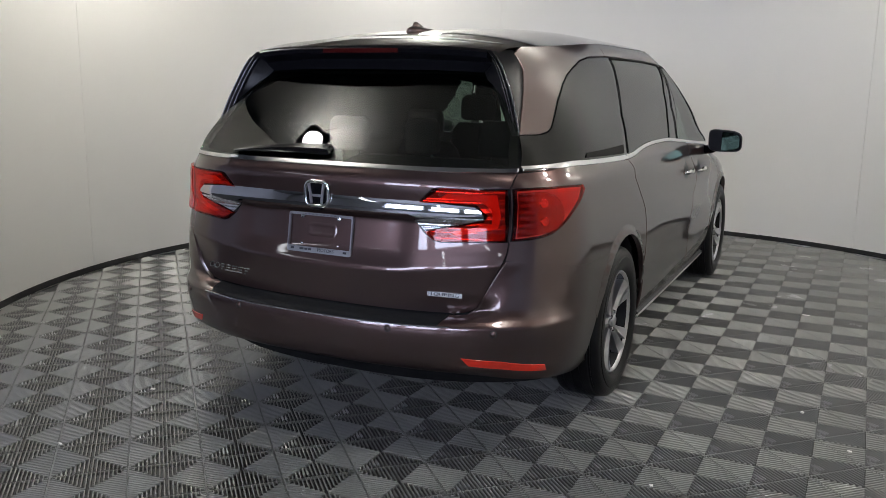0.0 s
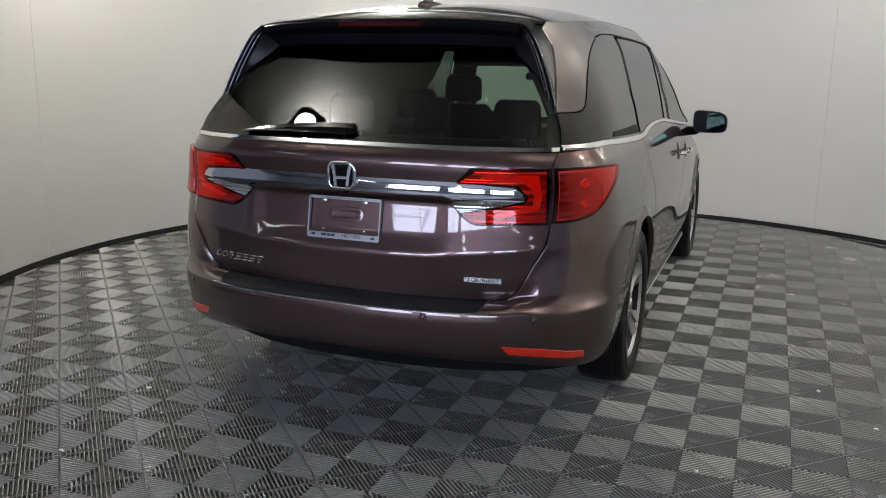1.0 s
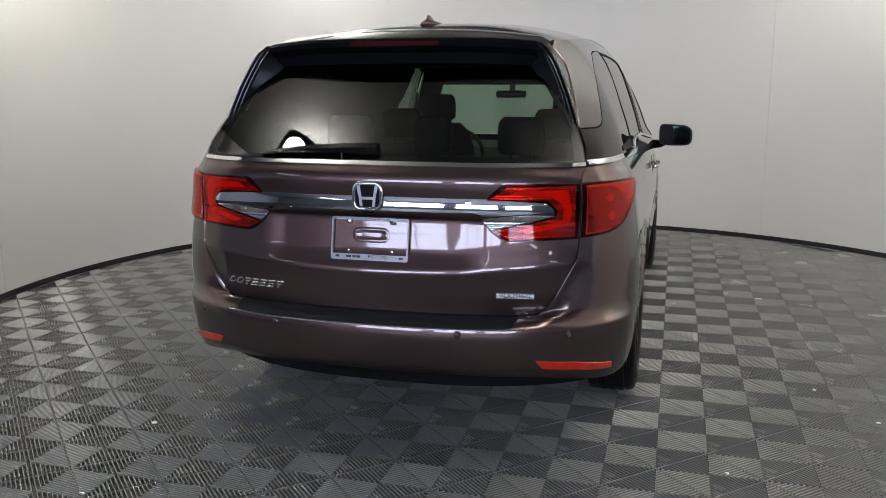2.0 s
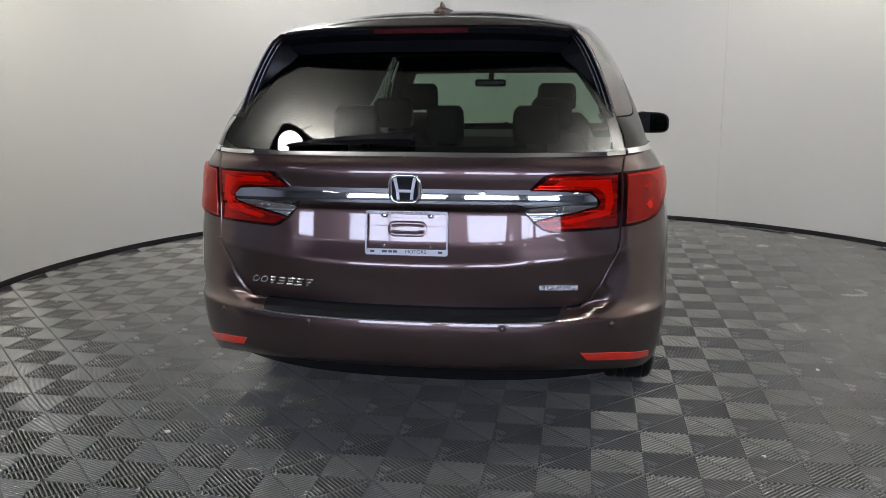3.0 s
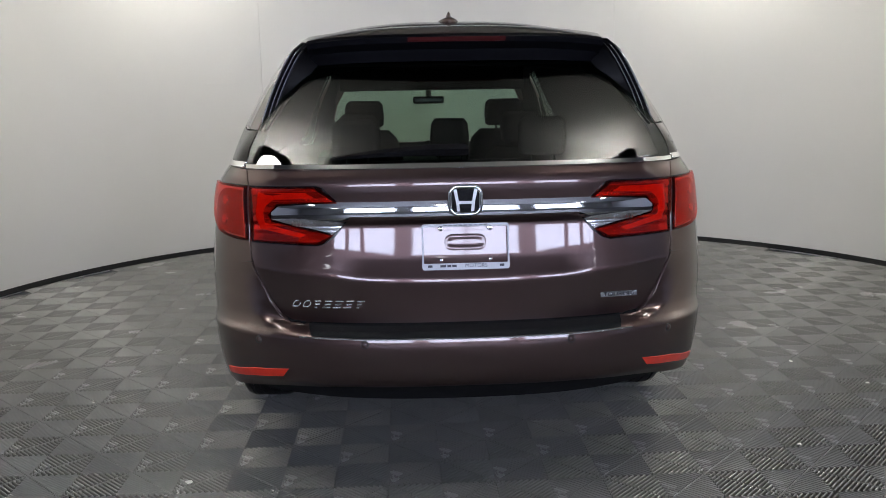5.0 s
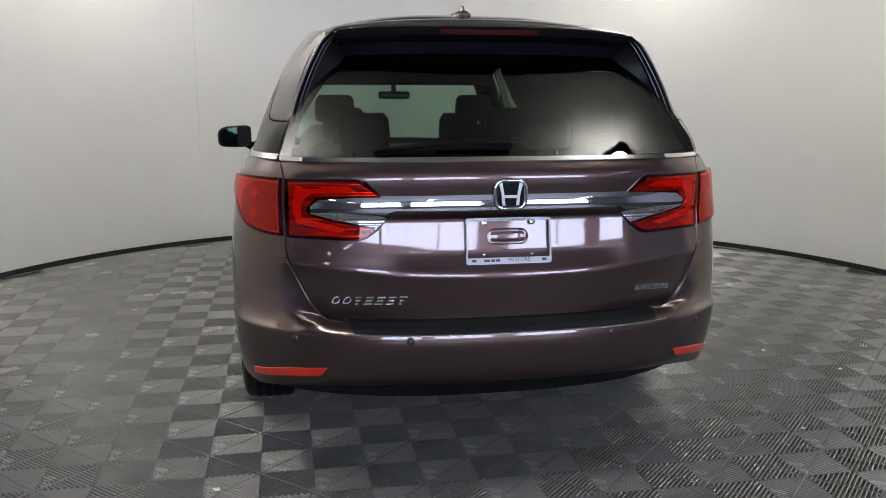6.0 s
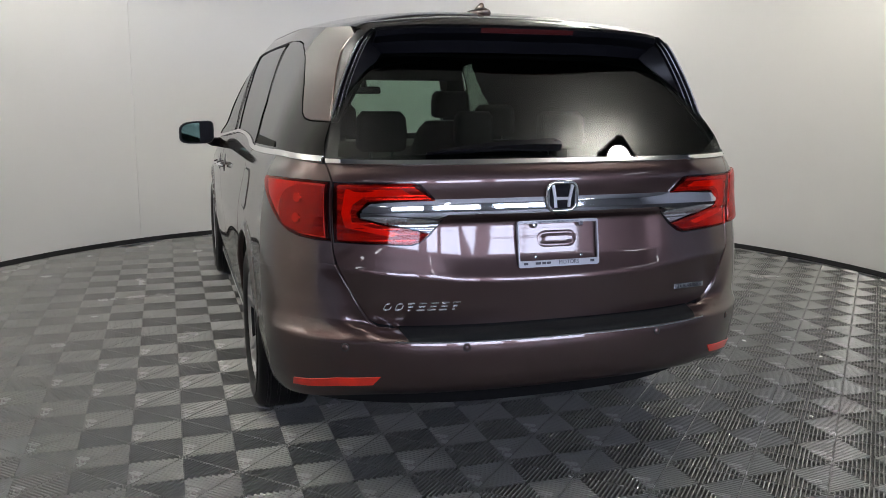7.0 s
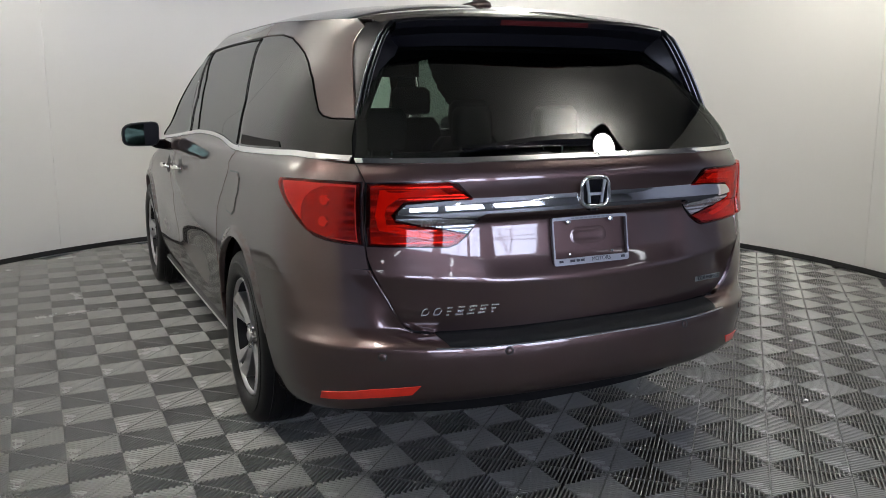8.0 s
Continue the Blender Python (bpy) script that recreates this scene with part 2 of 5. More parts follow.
def s_from_y(y, z, side=1):
    n = POWER(z)
    yr = tail(1, z) + DEPTH(z)
    yf = NOSE(z) - NOSE_DEPTH(z)
    if y < yr:
        c = min(max(1 - (y - tail(0.85, z)) / DEPTH(z), 0.0), 0.9999)
        return side * math.atan2((1 - c**n) ** (1 / n), c) / (math.pi / 2)
    if y <= yf:
        return side * (1 + 2 * (y - yr) / (yf - yr))
    c = min((y - yf) / NOSE_DEPTH(z), 0.9999)
    return side * (4 - math.atan2((1 - c**2.6) ** (1 / 2.6), c) / (math.pi / 2))


def s_to_x(s, z):
    return body(s, z).x


# ---- builders ----
def part(name, bm, mat, parent, label="", smooth=False):
    me = bpy.data.meshes.new(name)
    bm.to_mesh(me)
    bm.free()
    me.materials.append(mat)
    if smooth:
        me.polygons.foreach_set("use_smooth", [True] * len(me.polygons))
    ob = new(name, me)
    ob.parent = parent
    return tagged(ob, label)


def box_bm(x0, x1, y0, y1, z0, z1, bevel=0.0, segments=2):
    bm = bmesh.new()
    bmesh.ops.create_cube(bm, size=1)
    for v in bm.verts:
        v.co = Vector(((x0 + x1) / 2 + v.co.x * (x1 - x0), (y0 + y1) / 2 + v.co.y * (y1 - y0), (z0 + z1) / 2 + v.co.z * (z1 - z0)))
    if bevel:
        bmesh.ops.bevel(bm, geom=bm.edges[:], offset=bevel, segments=segments, affect="EDGES", profile=0.5)
    return bm


def tube_bm(points, radius, sides=8):
    """A round bar through the points."""
    bm = bmesh.new()
    rings = []
    for i, p in enumerate(points):
        p = Vector(p)
        a = Vector(points[max(i - 1, 0)])
        b = Vector(points[min(i + 1, len(points) - 1)])
        q = (b - a).to_track_quat("Z", "Y")
        r = radius[i] if isinstance(radius, (list, tuple)) else radius
        rings.append([bm.verts.new(p + q @ Vector((r * math.cos(k * 2 * math.pi / sides), r * math.sin(k * 2 * math.pi / sides), 0))) for k in range(sides)])
    for a, b in zip(rings, rings[1:]):
        for k in range(sides):
            bm.faces.new((a[k], a[(k + 1) % sides], b[(k + 1) % sides], b[k]))
    bm.faces.new(rings[0][::-1])
    bm.faces.new(rings[-1])
    return bm


def loft_bm(rings, closed=True, caps=True):
    bm = bmesh.new()
    vs = [[bm.verts.new(p) for p in r] for r in rings]
    n = len(rings[0])
    for a, b in zip(vs, vs[1:]):
        for k in range(n if closed else n - 1):
            bm.faces.new((a[k], a[(k + 1) % n], b[(k + 1) % n], b[k]))
    if caps:
        bm.faces.new(vs[0][::-1])
        bm.faces.new(vs[-1])
    bmesh.ops.recalc_face_normals(bm, faces=bm.faces[:])
    return bm


def lathe_bm(profile, axis_point, sides=48):
    """Turn a profile of (radius, along x) round the x axis."""
    rings = []
    for k in range(sides):
        a = 2 * math.pi * k / sides
        rings.append([Vector((h, r * math.cos(a), r * math.sin(a))) + Vector(axis_point) for r, h in profile])
    rings.append(rings[0])
    bm = loft_bm(rings, closed=False, caps=False)
    bmesh.ops.remove_doubles(bm, verts=bm.verts[:], dist=1e-5)
    bmesh.ops.recalc_face_normals(bm, faces=bm.faces[:])
    return bm


def X(x, z):
    return (s_from_x(x, z), z)


def Y(y, z, side=1):
    return (s_from_y(y, z, side), z)


def dense(kind, pts, side=1, step=0.04, rounded=0):
    """Outline from (x, z) or (y, z) corners to (s, z), with short steps."""
    for _ in range(rounded):
        cut = []
        for i, p in enumerate(pts):
            q = pts[(i + 1) % len(pts)]
            cut.append((p[0] * 0.82 + q[0] * 0.18, p[1] * 0.82 + q[1] * 0.18))
            cut.append((p[0] * 0.18 + q[0] * 0.82, p[1] * 0.18 + q[1] * 0.82))
        pts = cut
    out = []
    for i, p in enumerate(pts):
        q = pts[(i + 1) % len(pts)]
        n = max(1, int(math.hypot(q[0] - p[0], q[1] - p[1]) / step))
        for k in range(n):
            a, z = p[0] + (q[0] - p[0]) * k / n, p[1] + (q[1] - p[1]) * k / n
            out.append(X(a * side, z) if kind == "x" else Y(a, z, side))
    return out


def panel(name, outline, mat, parent, out=0.0, deep=0.014, label="", step_s=0.045, step_z=0.03, bulge=None, shade=None):
    """A piece of the body's skin inside an outline in (s, z), with its edges turned in by deep."""
    flat = bmesh.new()
    f = flat.faces.new([flat.verts.new((s, 0, z)) for s, z in outline])
    s0, s1 = min(p[0] for p in outline), max(p[0] for p in outline)
    z0, z1 = min(p[1] for p in outline), max(p[1] for p in outline)

    def cut(axis, at):
        co = Vector((at, 0, 0)) if axis == 0 else Vector((0, 0, at))
        no = Vector((1, 0, 0)) if axis == 0 else Vector((0, 0, 1))
        bmesh.ops.bisect_plane(flat, geom=flat.verts[:] + flat.edges[:] + flat.faces[:], dist=1e-6, plane_co=co, plane_no=no)
    k = math.floor(s0 / step_s) + 1
    while k * step_s < s1 - 1e-5:
        cut(0, k * step_s)
        k += 1
    k = math.floor(z0 / step_z) + 1
    while k * step_z < z1 - 1e-5:
        cut(2, k * step_z)
        k += 1
    flat.verts.index_update()
    e = 0.004
    co, nor, faces = [], [], []
    for v in flat.verts:
        s, z = v.co.x, v.co.z
        p = body(s, z)
        n = (body(s + e, z) - body(s - e, z)).cross(body(s, z + e) - body(s, z - e)).normalized()
        o = out + (bulge(s, z) if bulge else 0.0)
        co.append(p + n * o)
        if bulge:
            f = 0.0012
            n = (body(s + f, z, out + bulge(s + f, z)) - body(s - f, z, out + bulge(s - f, z))).cross(body(s, z + f, out + bulge(s, z + f)) - body(s, z - f, out + bulge(s, z - f))).normalized()
        nor.append(shade(s, z, co[-1], n) if shade else n)
    for f in flat.faces:
        faces.append([v.index for v in f.verts])
    edge_of = {}
    for ed in flat.edges:
        if len(ed.link_faces) == 1:
            lp = ed.link_loops[0]
            edge_of[(lp.vert.index, lp.link_loop_next.vert.index)] = 1
    lip, foot = {}, {}
    for a, b in edge_of:
        for i in (a, b):
            if i not in lip:
                lip[i] = len(co)
                co.append(co[i])
                nor.append(nor[i])
                foot[i] = len(co)
                co.append(co[i] - nor[i] * deep)
                nor.append(nor[i])
    # keep the skin's faces outward
    area = sum((co[f[i]] - co[f[0]]).cross(co[f[i + 1]] - co[f[0]]).dot(nor[f[0]]) for f in faces for i in range(1, len(f) - 1))
    flip = area < 0
    for a, b in edge_of:
        faces.append([lip[b], lip[a], foot[a], foot[b]])
    if flip:
        faces = [f[::-1] for f in faces]
    # edge vertices of the turned-in rim look sideways
    rim = {}
    for a, b in edge_of:
        n = (co[b] - co[a]).cross(nor[a])
        if n.length > 1e-9:
            n.normalize()
            if flip:
                n = -n
            for i in (a, b):
                rim[i] = rim.get(i, Vector((0, 0, 0))) + n
    for i, n in rim.items():
        nn = n.normalized() if n.length > 1e-6 else nor[i]
        nor[foot[i]] = nn
        nor[lip[i]] = (nn + nor[i] * 0.9).normalized()
    me = bpy.data.meshes.new(name)
    me.from_pydata([tuple(c) for c in co], [], faces)
    me.polygons.foreach_set("use_smooth", [True] * len(me.polygons))
    me.normals_split_custom_set_from_vertices([tuple(n) for n in nor])
    me.materials.append(mat)
    flat.free()
    ob = new(name, me)
    ob.parent = parent
    return tagged(ob, label)


def inside(pt, poly):
    x, y = pt
    hit = False
    for i in range(len(poly)):
        a, b = poly[i], poly[i - 1]
        if (a[1] > y) != (b[1] > y) and x < (b[0] - a[0]) * (y - a[1]) / (b[1] - a[1]) + a[0]:
            hit = not hit
    return hit


def strip(kind, line, width, side=1, step=0.04):
    """Outline of a band of that width (in z) along a line of (x or y, z)."""
    top = [(a, z + width / 2) for a, z in line]
    low = [(a, z - width / 2) for a, z in line]
    return dense(kind, top + low[::-1], side, step)



# ---- booth and hall ----
def wall_plan(a, r):
    return BOOTH[0] + r * math.cos(a), BOOTH[1] + r * math.sin(a)


def arc_wall(name, r0, r1, z0, z1, mat, label, kind="structure", a0=-132, a1=312 - 0, n=120):
    bm = bmesh.new()
    rings = []
    for k in range(n + 1):
        a = radians(a0 + (a1 - a0) * k / n)
        rings.append([(*wall_plan(a, r), z) for r, z in ((r0, z0), (r1, z0), (r1, z1), (r0, z1))])
    bm.free()
    bm = loft_bm(rings)
    ob = part(name, bm, mat, None, label, smooth=False)
    ob.data.polygons.foreach_set("use_smooth", [len(p.vertices) == 4 for p in ob.data.polygons])
    ob.data.set_sharp_from_angle(angle=radians(40))
    return tagged(ob, "", "wall", "", kind)


OPEN = 42
booth_wall = arc_wall("wall_booth", RADIUS + 0.006, RADIUS + 0.12, -0.014, WALL_TOP, WALL, "curved off-white painted booth wall", a0=-90 + OPEN, a1=270 - OPEN)
# sheets with fine joints on the wall
SEAMS = (-90 + OPEN, -7.0, 63.0, 119.8, 189.6, 270 - OPEN)
for a0, a1 in zip(SEAMS, SEAMS[1:]):
    for z0, z1 in ((0.0, 1.598), (1.601, WALL_TOP)):
        sheet = arc_wall("panel", RADIUS, RADIUS + 0.0055, z0, z1, WALL, "", "", a0 + 0.025, a1 - 0.025, max(6, int((a1 - a0) / 2)))
        sheet.parent = booth_wall
        del sheet["category"]
base = arc_wall("baseboard", RADIUS - 0.012, RADIUS - 0.002, 0.0, 0.042, MATTE_BLACK, "black rubber baseboard along the curved wall", a0=-90 + OPEN + 0.2, a1=270 - OPEN - 0.2)
tagged(base, "", "baseboard")
sub = part("floor", box_bm(-9, 9.5, -7, 12, -0.3, -0.0135), MATTE_BLACK, None, "dark sub-floor under the ribbed tiles")
tagged(sub, "", "floor", "", "structure")
HALL = material("hall_grey_paint", (0.54, 0.55, 0.57), 0.7, 0, 0, 0, 0.6, 0.1, 0.1, 40.0)
CEIL = material("dark_ceiling_paint", (0.2, 0.2, 0.2), 0.8, 0, 0, 0, 1.2, 0.15, 0.1, 40.0)
for nm, b in (("wall_south", (-9.0, 9.5, -7.2, -7.0, -0.3, 5.0)), ("wall_north", (-9.0, 9.5, 12.0, 12.2, -0.3, 5.0)),
              ("wall_west", (-9.2, -9.0, -7.2, 12.2, -0.3, 5.0)), ("wall_east", (9.5, 9.7, -7.2, 12.2, -0.3, 5.0))):
    tagged(part(nm, box_bm(*b), HALL, None, "plain grey hall wall"), "", "wall", "", "structure")
tagged(part("ceiling", box_bm(-9.2, 9.7, -7.2, 12.2, 4.4, 4.6), CEIL, None, "dark painted ceiling over the booth"), "", "ceiling", "", "structure")


BOARD = material("dark_ceiling_board", (0.23, 0.23, 0.226), 0.7, 0, 0, 0, 1.5, 0.05, 0.1, 40.0)
ring = [(BOOTH[0] + (RADIUS + 0.12) * math.cos(radians(a)), BOOTH[1] + (RADIUS + 0.12) * math.sin(radians(a))) for a in range(-34, 216, 3)]
ring = [(BOOTH[0] + 3.22, 0.6)] + ring + [(BOOTH[0] - 3.22, 0.6)]
bm = bmesh.new()
low = [bm.verts.new((x, y, CEILING + 0.002)) for x, y in ring]
top = [bm.verts.new((x, y, CEILING + 0.05)) for x, y in ring]
bm.faces.new(low)
bm.faces.new(top)
for k in range(len(ring)):
    bm.faces.new((low[k], low[(k + 1) % len(ring)], top[(k + 1) % len(ring)], top[k]))
bmesh.ops.recalc_face_normals(bm, faces=bm.faces[:])
tagged(part("ceiling_booth", bm, BOARD, None, "dark board ceiling over the booth"), "", "ceiling", "", "structure")


def booth_lamp(x, y, glow, up_glow):
    z = LAMP_Z
    ob = tagged(new("ceiling_lamp"), "black square flood lamp with a round white diffuser", "lamp", "lamps round the booth")
    ob.matrix_basis = pose(x, y, z, 0, 0, 45)
    part("housing", ring_plate(0.195, 0.150, -0.012, 0.020), GLOSS_BLACK, ob)
    for hx in (-0.17, 0.17):
        part("hanger", tube_bm([(hx, 0, 0.02), (hx, 0, CEILING + 0.002 - z)], 0.008), GLOSS_BLACK, ob)
    bm = bmesh.new()
    bmesh.ops.create_uvsphere(bm, u_segments=32, v_segments=14, radius=0.149)
    bmesh.ops.bisect_plane(bm, geom=bm.verts[:] + bm.edges[:] + bm.faces[:], dist=1e-6, plane_co=(0, 0, 0), plane_no=(0, 0, 1), clear_outer=True)
    for v in bm.verts:
        v.co.z *= 0.28
    part("diffuser", bm, glow, ob, "white glowing diffuser", smooth=True)
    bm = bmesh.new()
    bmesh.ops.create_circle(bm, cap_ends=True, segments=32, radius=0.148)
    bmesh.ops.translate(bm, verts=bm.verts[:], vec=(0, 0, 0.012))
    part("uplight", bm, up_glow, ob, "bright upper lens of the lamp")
    return ob


def ring_plate(half, r, z0, z1):
    """A square plate with a round hole."""
    bm = bmesh.new()
    n = 32
    rows = []
    for z in (z0, z1):
        inner, outer = [], []
        for k in range(n):
            a = 2 * math.pi * (k + 0.5) / n
            c, s = math.cos(a), math.sin(a)
            f = half / max(abs(c), abs(s))
            inner.append(bm.verts.new((r * c, r * s, z)))
            outer.append(bm.verts.new((f * c, f * s, z)))
        rows.append((inner, outer))
    (i0, o0), (i1, o1) = rows
    for k in range(n):
        m = (k + 1) % n
        for a, b in ((i0, o0), (o0, o1), (o1, i1), (i1, i0)):
            bm.faces.new((a[k], a[m], b[m], b[k]))
    bmesh.ops.recalc_face_normals(bm, faces=bm.faces[:])
    return bm


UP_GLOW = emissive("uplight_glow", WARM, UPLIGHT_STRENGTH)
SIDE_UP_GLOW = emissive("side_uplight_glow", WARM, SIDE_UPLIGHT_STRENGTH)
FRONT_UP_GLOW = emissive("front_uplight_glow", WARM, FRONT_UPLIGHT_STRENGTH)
SIDE_GLOW = emissive("side_lamp_glow", WARM, SIDE_STRENGTH)
FRONT_FILL_GLOW = emissive("front_fill_glow", WARM, FRONT_FILL_STRENGTH)
TAIL_GLOW = emissive("tail_lamp_glow", WARM, TAIL_STRENGTH)
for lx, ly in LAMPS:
    booth_lamp(lx, ly, TAIL_GLOW if ly < 5 else SIDE_GLOW if ly < 7 else FRONT_FILL_GLOW, UP_GLOW if ly < 5 else SIDE_UP_GLOW if ly < 7 else FRONT_UP_GLOW)

# the hall behind: glazed doors with daylight, and unseen tube lamps added as fill
DAY = emissive("daylight", COOL, DAY_STRENGTH)
HALL_FILL = emissive("hall_fill_glow", (0.92, 0.95, 1.0), HALL_FILL_STRENGTH)
for gx in (-4.2, -0.6, 3.0):
    win = tagged(part("window_1", box_bm(gx, gx + 2.9, -7.005, -6.995, 1.25, 3.9), DAY, None, "bright glazed hall door with daylight behind"), "", "window", "", "structure")
    for k in (0, 2, 4):
        part("mullion", box_bm(gx + 2.9 * k / 4 - 0.03, gx + 2.9 * k / 4 + 0.03, -6.99, -6.93, 1.20, 3.95), SATIN, win)
    for k in (0, 2, 4):
        part("rail", box_bm(gx, gx + 2.9, -6.985, -6.935, 1.22 + 0.655 * k, 1.28 + 0.655 * k), SATIN, win)
for tx, ty in ((-4.0, -0.5), (0.2, -3.6), (4.4, -0.5), (-4.0, -4.0), (4.4, -4.0)):
    tl = tagged(new("hall_fill_lamp"), "unseen white tube lamp added to brighten the hall", "lamp", "hall lamps")
    tl.location = (tx, ty, 3.55)
    part("tray", box_bm(-0.12, 0.12, -0.8, 0.8, 0.03, 0.09, 0.01), MATTE_BLACK, tl)
    part("tube", box_bm(-0.08, 0.08, -0.75, 0.75, 0.0, 0.03, 0.01), HALL_FILL, tl)
    for hy in (-0.6, 0.6):
        part("hanger", tube_bm([(0, hy, 0.09), (0, hy, 4.4 - 3.55)], 0.008), SATIN, tl)

# ribbed interlocking tiles, laid at 45 degrees
HALF_DIAGONAL = 0.1992
GRID0 = (-0.3, 3.545)
FLOOR_TILE = material("grey_ribbed_plastic", (0.212, 0.212, 0.201), 0.25, 0, 0.4, 0.2, 3.0, 0.16, 0.15, 500.0, spec=0.9, rough_vary=0.08)


def tile_arrays():
    """One tile: four triangles of ribs that run square to its edges."""
    co, faces = [], []
    side = HALF_DIAGONAL * math.sqrt(2)
    h = side / 2
    n = 18
    pitch = side / n
    top, foot, deep = 0.252 * pitch, 0.262 * pitch, 0.0128
    for q in range(4):
        a = math.pi / 4 + q * math.pi / 2
        c, s = math.cos(a), math.sin(a)

        def put(u, v, z):
            co.append((u * c - v * s, u * s + v * c, z))
            return len(co) - 1
        for k in range(n):
            m = (k + 0.5 - n / 2) * pitch
            u0, u1 = abs(m), h - 0.0036
            r = [put(u, m + d, z) for u in (u0, u1) for d, z in ((-foot, -deep), (-top, -0.0060), (-0.74 * top, -0.0021), (0, 0.0), (0.74 * top, -0.0021), (top, -0.0060), (foot, -deep))]
            for i in range(6):
                faces.append((r[i], r[i + 7], r[i + 8], r[i + 1]))
        # rim along the tile's edge
        e = [put(u, v, z) for v in (-h + 0.001, h - 0.001) for u, z in ((h - 0.0036, -deep), (h - 0.0030, -0.0034), (h - 0.0020, -0.0026), (h - 0.0006, -0.0030), (h - 0.0003, -deep))]
        for i in range(4):
            faces.append((e[i], e[i + 1], e[i + 6], e[i + 5]))
    return np.array(co), np.array(faces)


def build_tiles():
    co, faces = tile_arrays()
    one = bpy.data.meshes.new("tile")
    one.from_pydata(co.tolist(), [], faces.tolist())
    one.materials.append(FLOOR_TILE)
    one.polygons.foreach_set("use_smooth", [True] * len(one.polygons))
    near, far = [], []
    for i in range(-28, 30):
        for j in range(-16, 36):
            if (i + j) % 2:
                continue
            x, y = GRID0[0] + i * HALF_DIAGONAL, GRID0[1] + j * HALF_DIAGONAL
            in_booth = math.hypot(x - BOOTH[0], y - BOOTH[1]) < RADIUS - 0.02
            before = 0.9 < y < 4.6 and abs(x - BOOTH[0]) < 3.3
            if not (in_booth or before):
                continue
            d = math.hypot(x - 0.0, (y - 4.0) * 0.9)
            (near if d < 2.62 and y > 2.9 and not (abs(x) < 0.85 and 4.9 < y < 9) else far).append((x, y))
    near.sort(key=lambda p: math.hypot(p[0], p[1] - 3.9))
    far += near[300:]
    for x, y in near[:300]:
        ob = new("tile", one)
        ob.parent = sub
        ob.location = (x, y, 0)
    n = len(co)
    allco = np.concatenate([co + np.array((x, y, 0)) for x, y in far])
    allf = np.concatenate([faces + n * k for k in range(len(far))])
    me = bpy.data.meshes.new("tiles")
    me.vertices.add(len(allco))
    me.vertices.foreach_set("co", allco.ravel())
    me.loops.add(allf.size)
    me.loops.foreach_set("vertex_index", allf.ravel().astype(np.int32))
    me.polygons.add(len(allf))
    me.polygons.foreach_set("loop_start", np.arange(0, allf.size, 4, dtype=np.int32))
    me.polygons.foreach_set("use_smooth", np.ones(len(allf), dtype=bool))
    me.update(calc_edges=True)
    me.materials.append(FLOOR_TILE)
    ob = new("floor_tiles", me)
    tagged(ob, "grey ribbed interlocking plastic floor tiles", "floor tiles", "", "stuff")
    return len(far)


SPECK = material("white_paper_scrap", (0.7, 0.7, 0.66), 0.7, 0, 0, 0, 90.0, 0.1)


# ---- the car ----
car = tagged(new("minivan"), "taupe-grey metallic minivan with dark privacy glass on ribbed floor", "car")
car.location = (0, 4.05, 0)
AXLES = (1.20, 4.20)
WHEEL_Z = 0.37
ARCH = 0.432


def mixed(pts, side=1, step=0.05):
    out = []
    q = [X(side * a, z) if k == "x" else Y(a, z, side) if k == "y" else (side * (8 - abs(0)) / 2, z) for k, a, z in pts]
    for i, p in enumerate(q):
        r = q[(i + 1) % len(q)]
        n = max(1, int(max(abs(r[0] - p[0]), abs(r[1] - p[1])) / step))
        out += [(p[0] + (r[0] - p[0]) * k / n, p[1] + (r[1] - p[1]) * k / n) for k in range(n)]
    return out


def arch_points(axle, y_from, y_to, n=18, r=ARCH):
    a0 = math.acos(max(-1, min(1, (y_from - axle) / r)))
    a1 = math.acos(max(-1, min(1, (y_to - axle) / r)))
    return [("y", axle + r * math.cos(a0 + (a1 - a0) * k / n), WHEEL_Z + r * math.sin(a0 + (a1 - a0) * k / n)) for k in range(n + 1)]


def both(right):
    """Close a half outline of (x, z), from low middle to high middle, with its mirror."""
    return right + [(-x, z) for x, z in right[::-1] if x > 1e-6]


def glass_curve(s, z, p, n):
    """The rear glass bends evenly from side to side."""
    return Vector((2 * 0.16 * p.x, -1, (REAR(z + 0.004) - REAR(z - 0.004)) / 0.008)).normalized()


def crease(s, z, p, n):
    """A sharp crease round the bumper's corners, with a shoulder that faces up above it."""
    m = ease(0.70, 0.80, abs(p.x)) * (1 - ease(0.34, 0.46, p.y))
    up = 0.36 * ease(0.571, 0.578, z) * (1 - ease(0.60, 0.80, z)) - 0.06 * (1 - ease(0.565, 0.572, z)) * ease(0.44, 0.50, z)
    return (n + Vector((0, 0, up * m))).normalized()


def flat_side(s, z, p, n):
    """The upper side stays flat almost to the rear seam."""
    side = 1 if s > 0 else -1
    turn = radians(16) * (1 - ease(0.30, 1.1, p.y)) + radians(32) * (1 - ease(0.26, 0.44, p.y))
    lean = 0.6 * math.atan2(HALF(z - 0.01) - HALF(z + 0.01), 0.02) * (1 - 0.55 * ease(1.48, 1.60, z))
    q = Vector((side * math.cos(turn) * math.cos(lean), -math.sin(turn) * math.cos(lean), math.sin(lean)))
    k = (1 - ease(0.9, 1.4, p.y)) * (1 - ease(1.66, 1.70, z))
    return n.lerp(q, k).normalized()


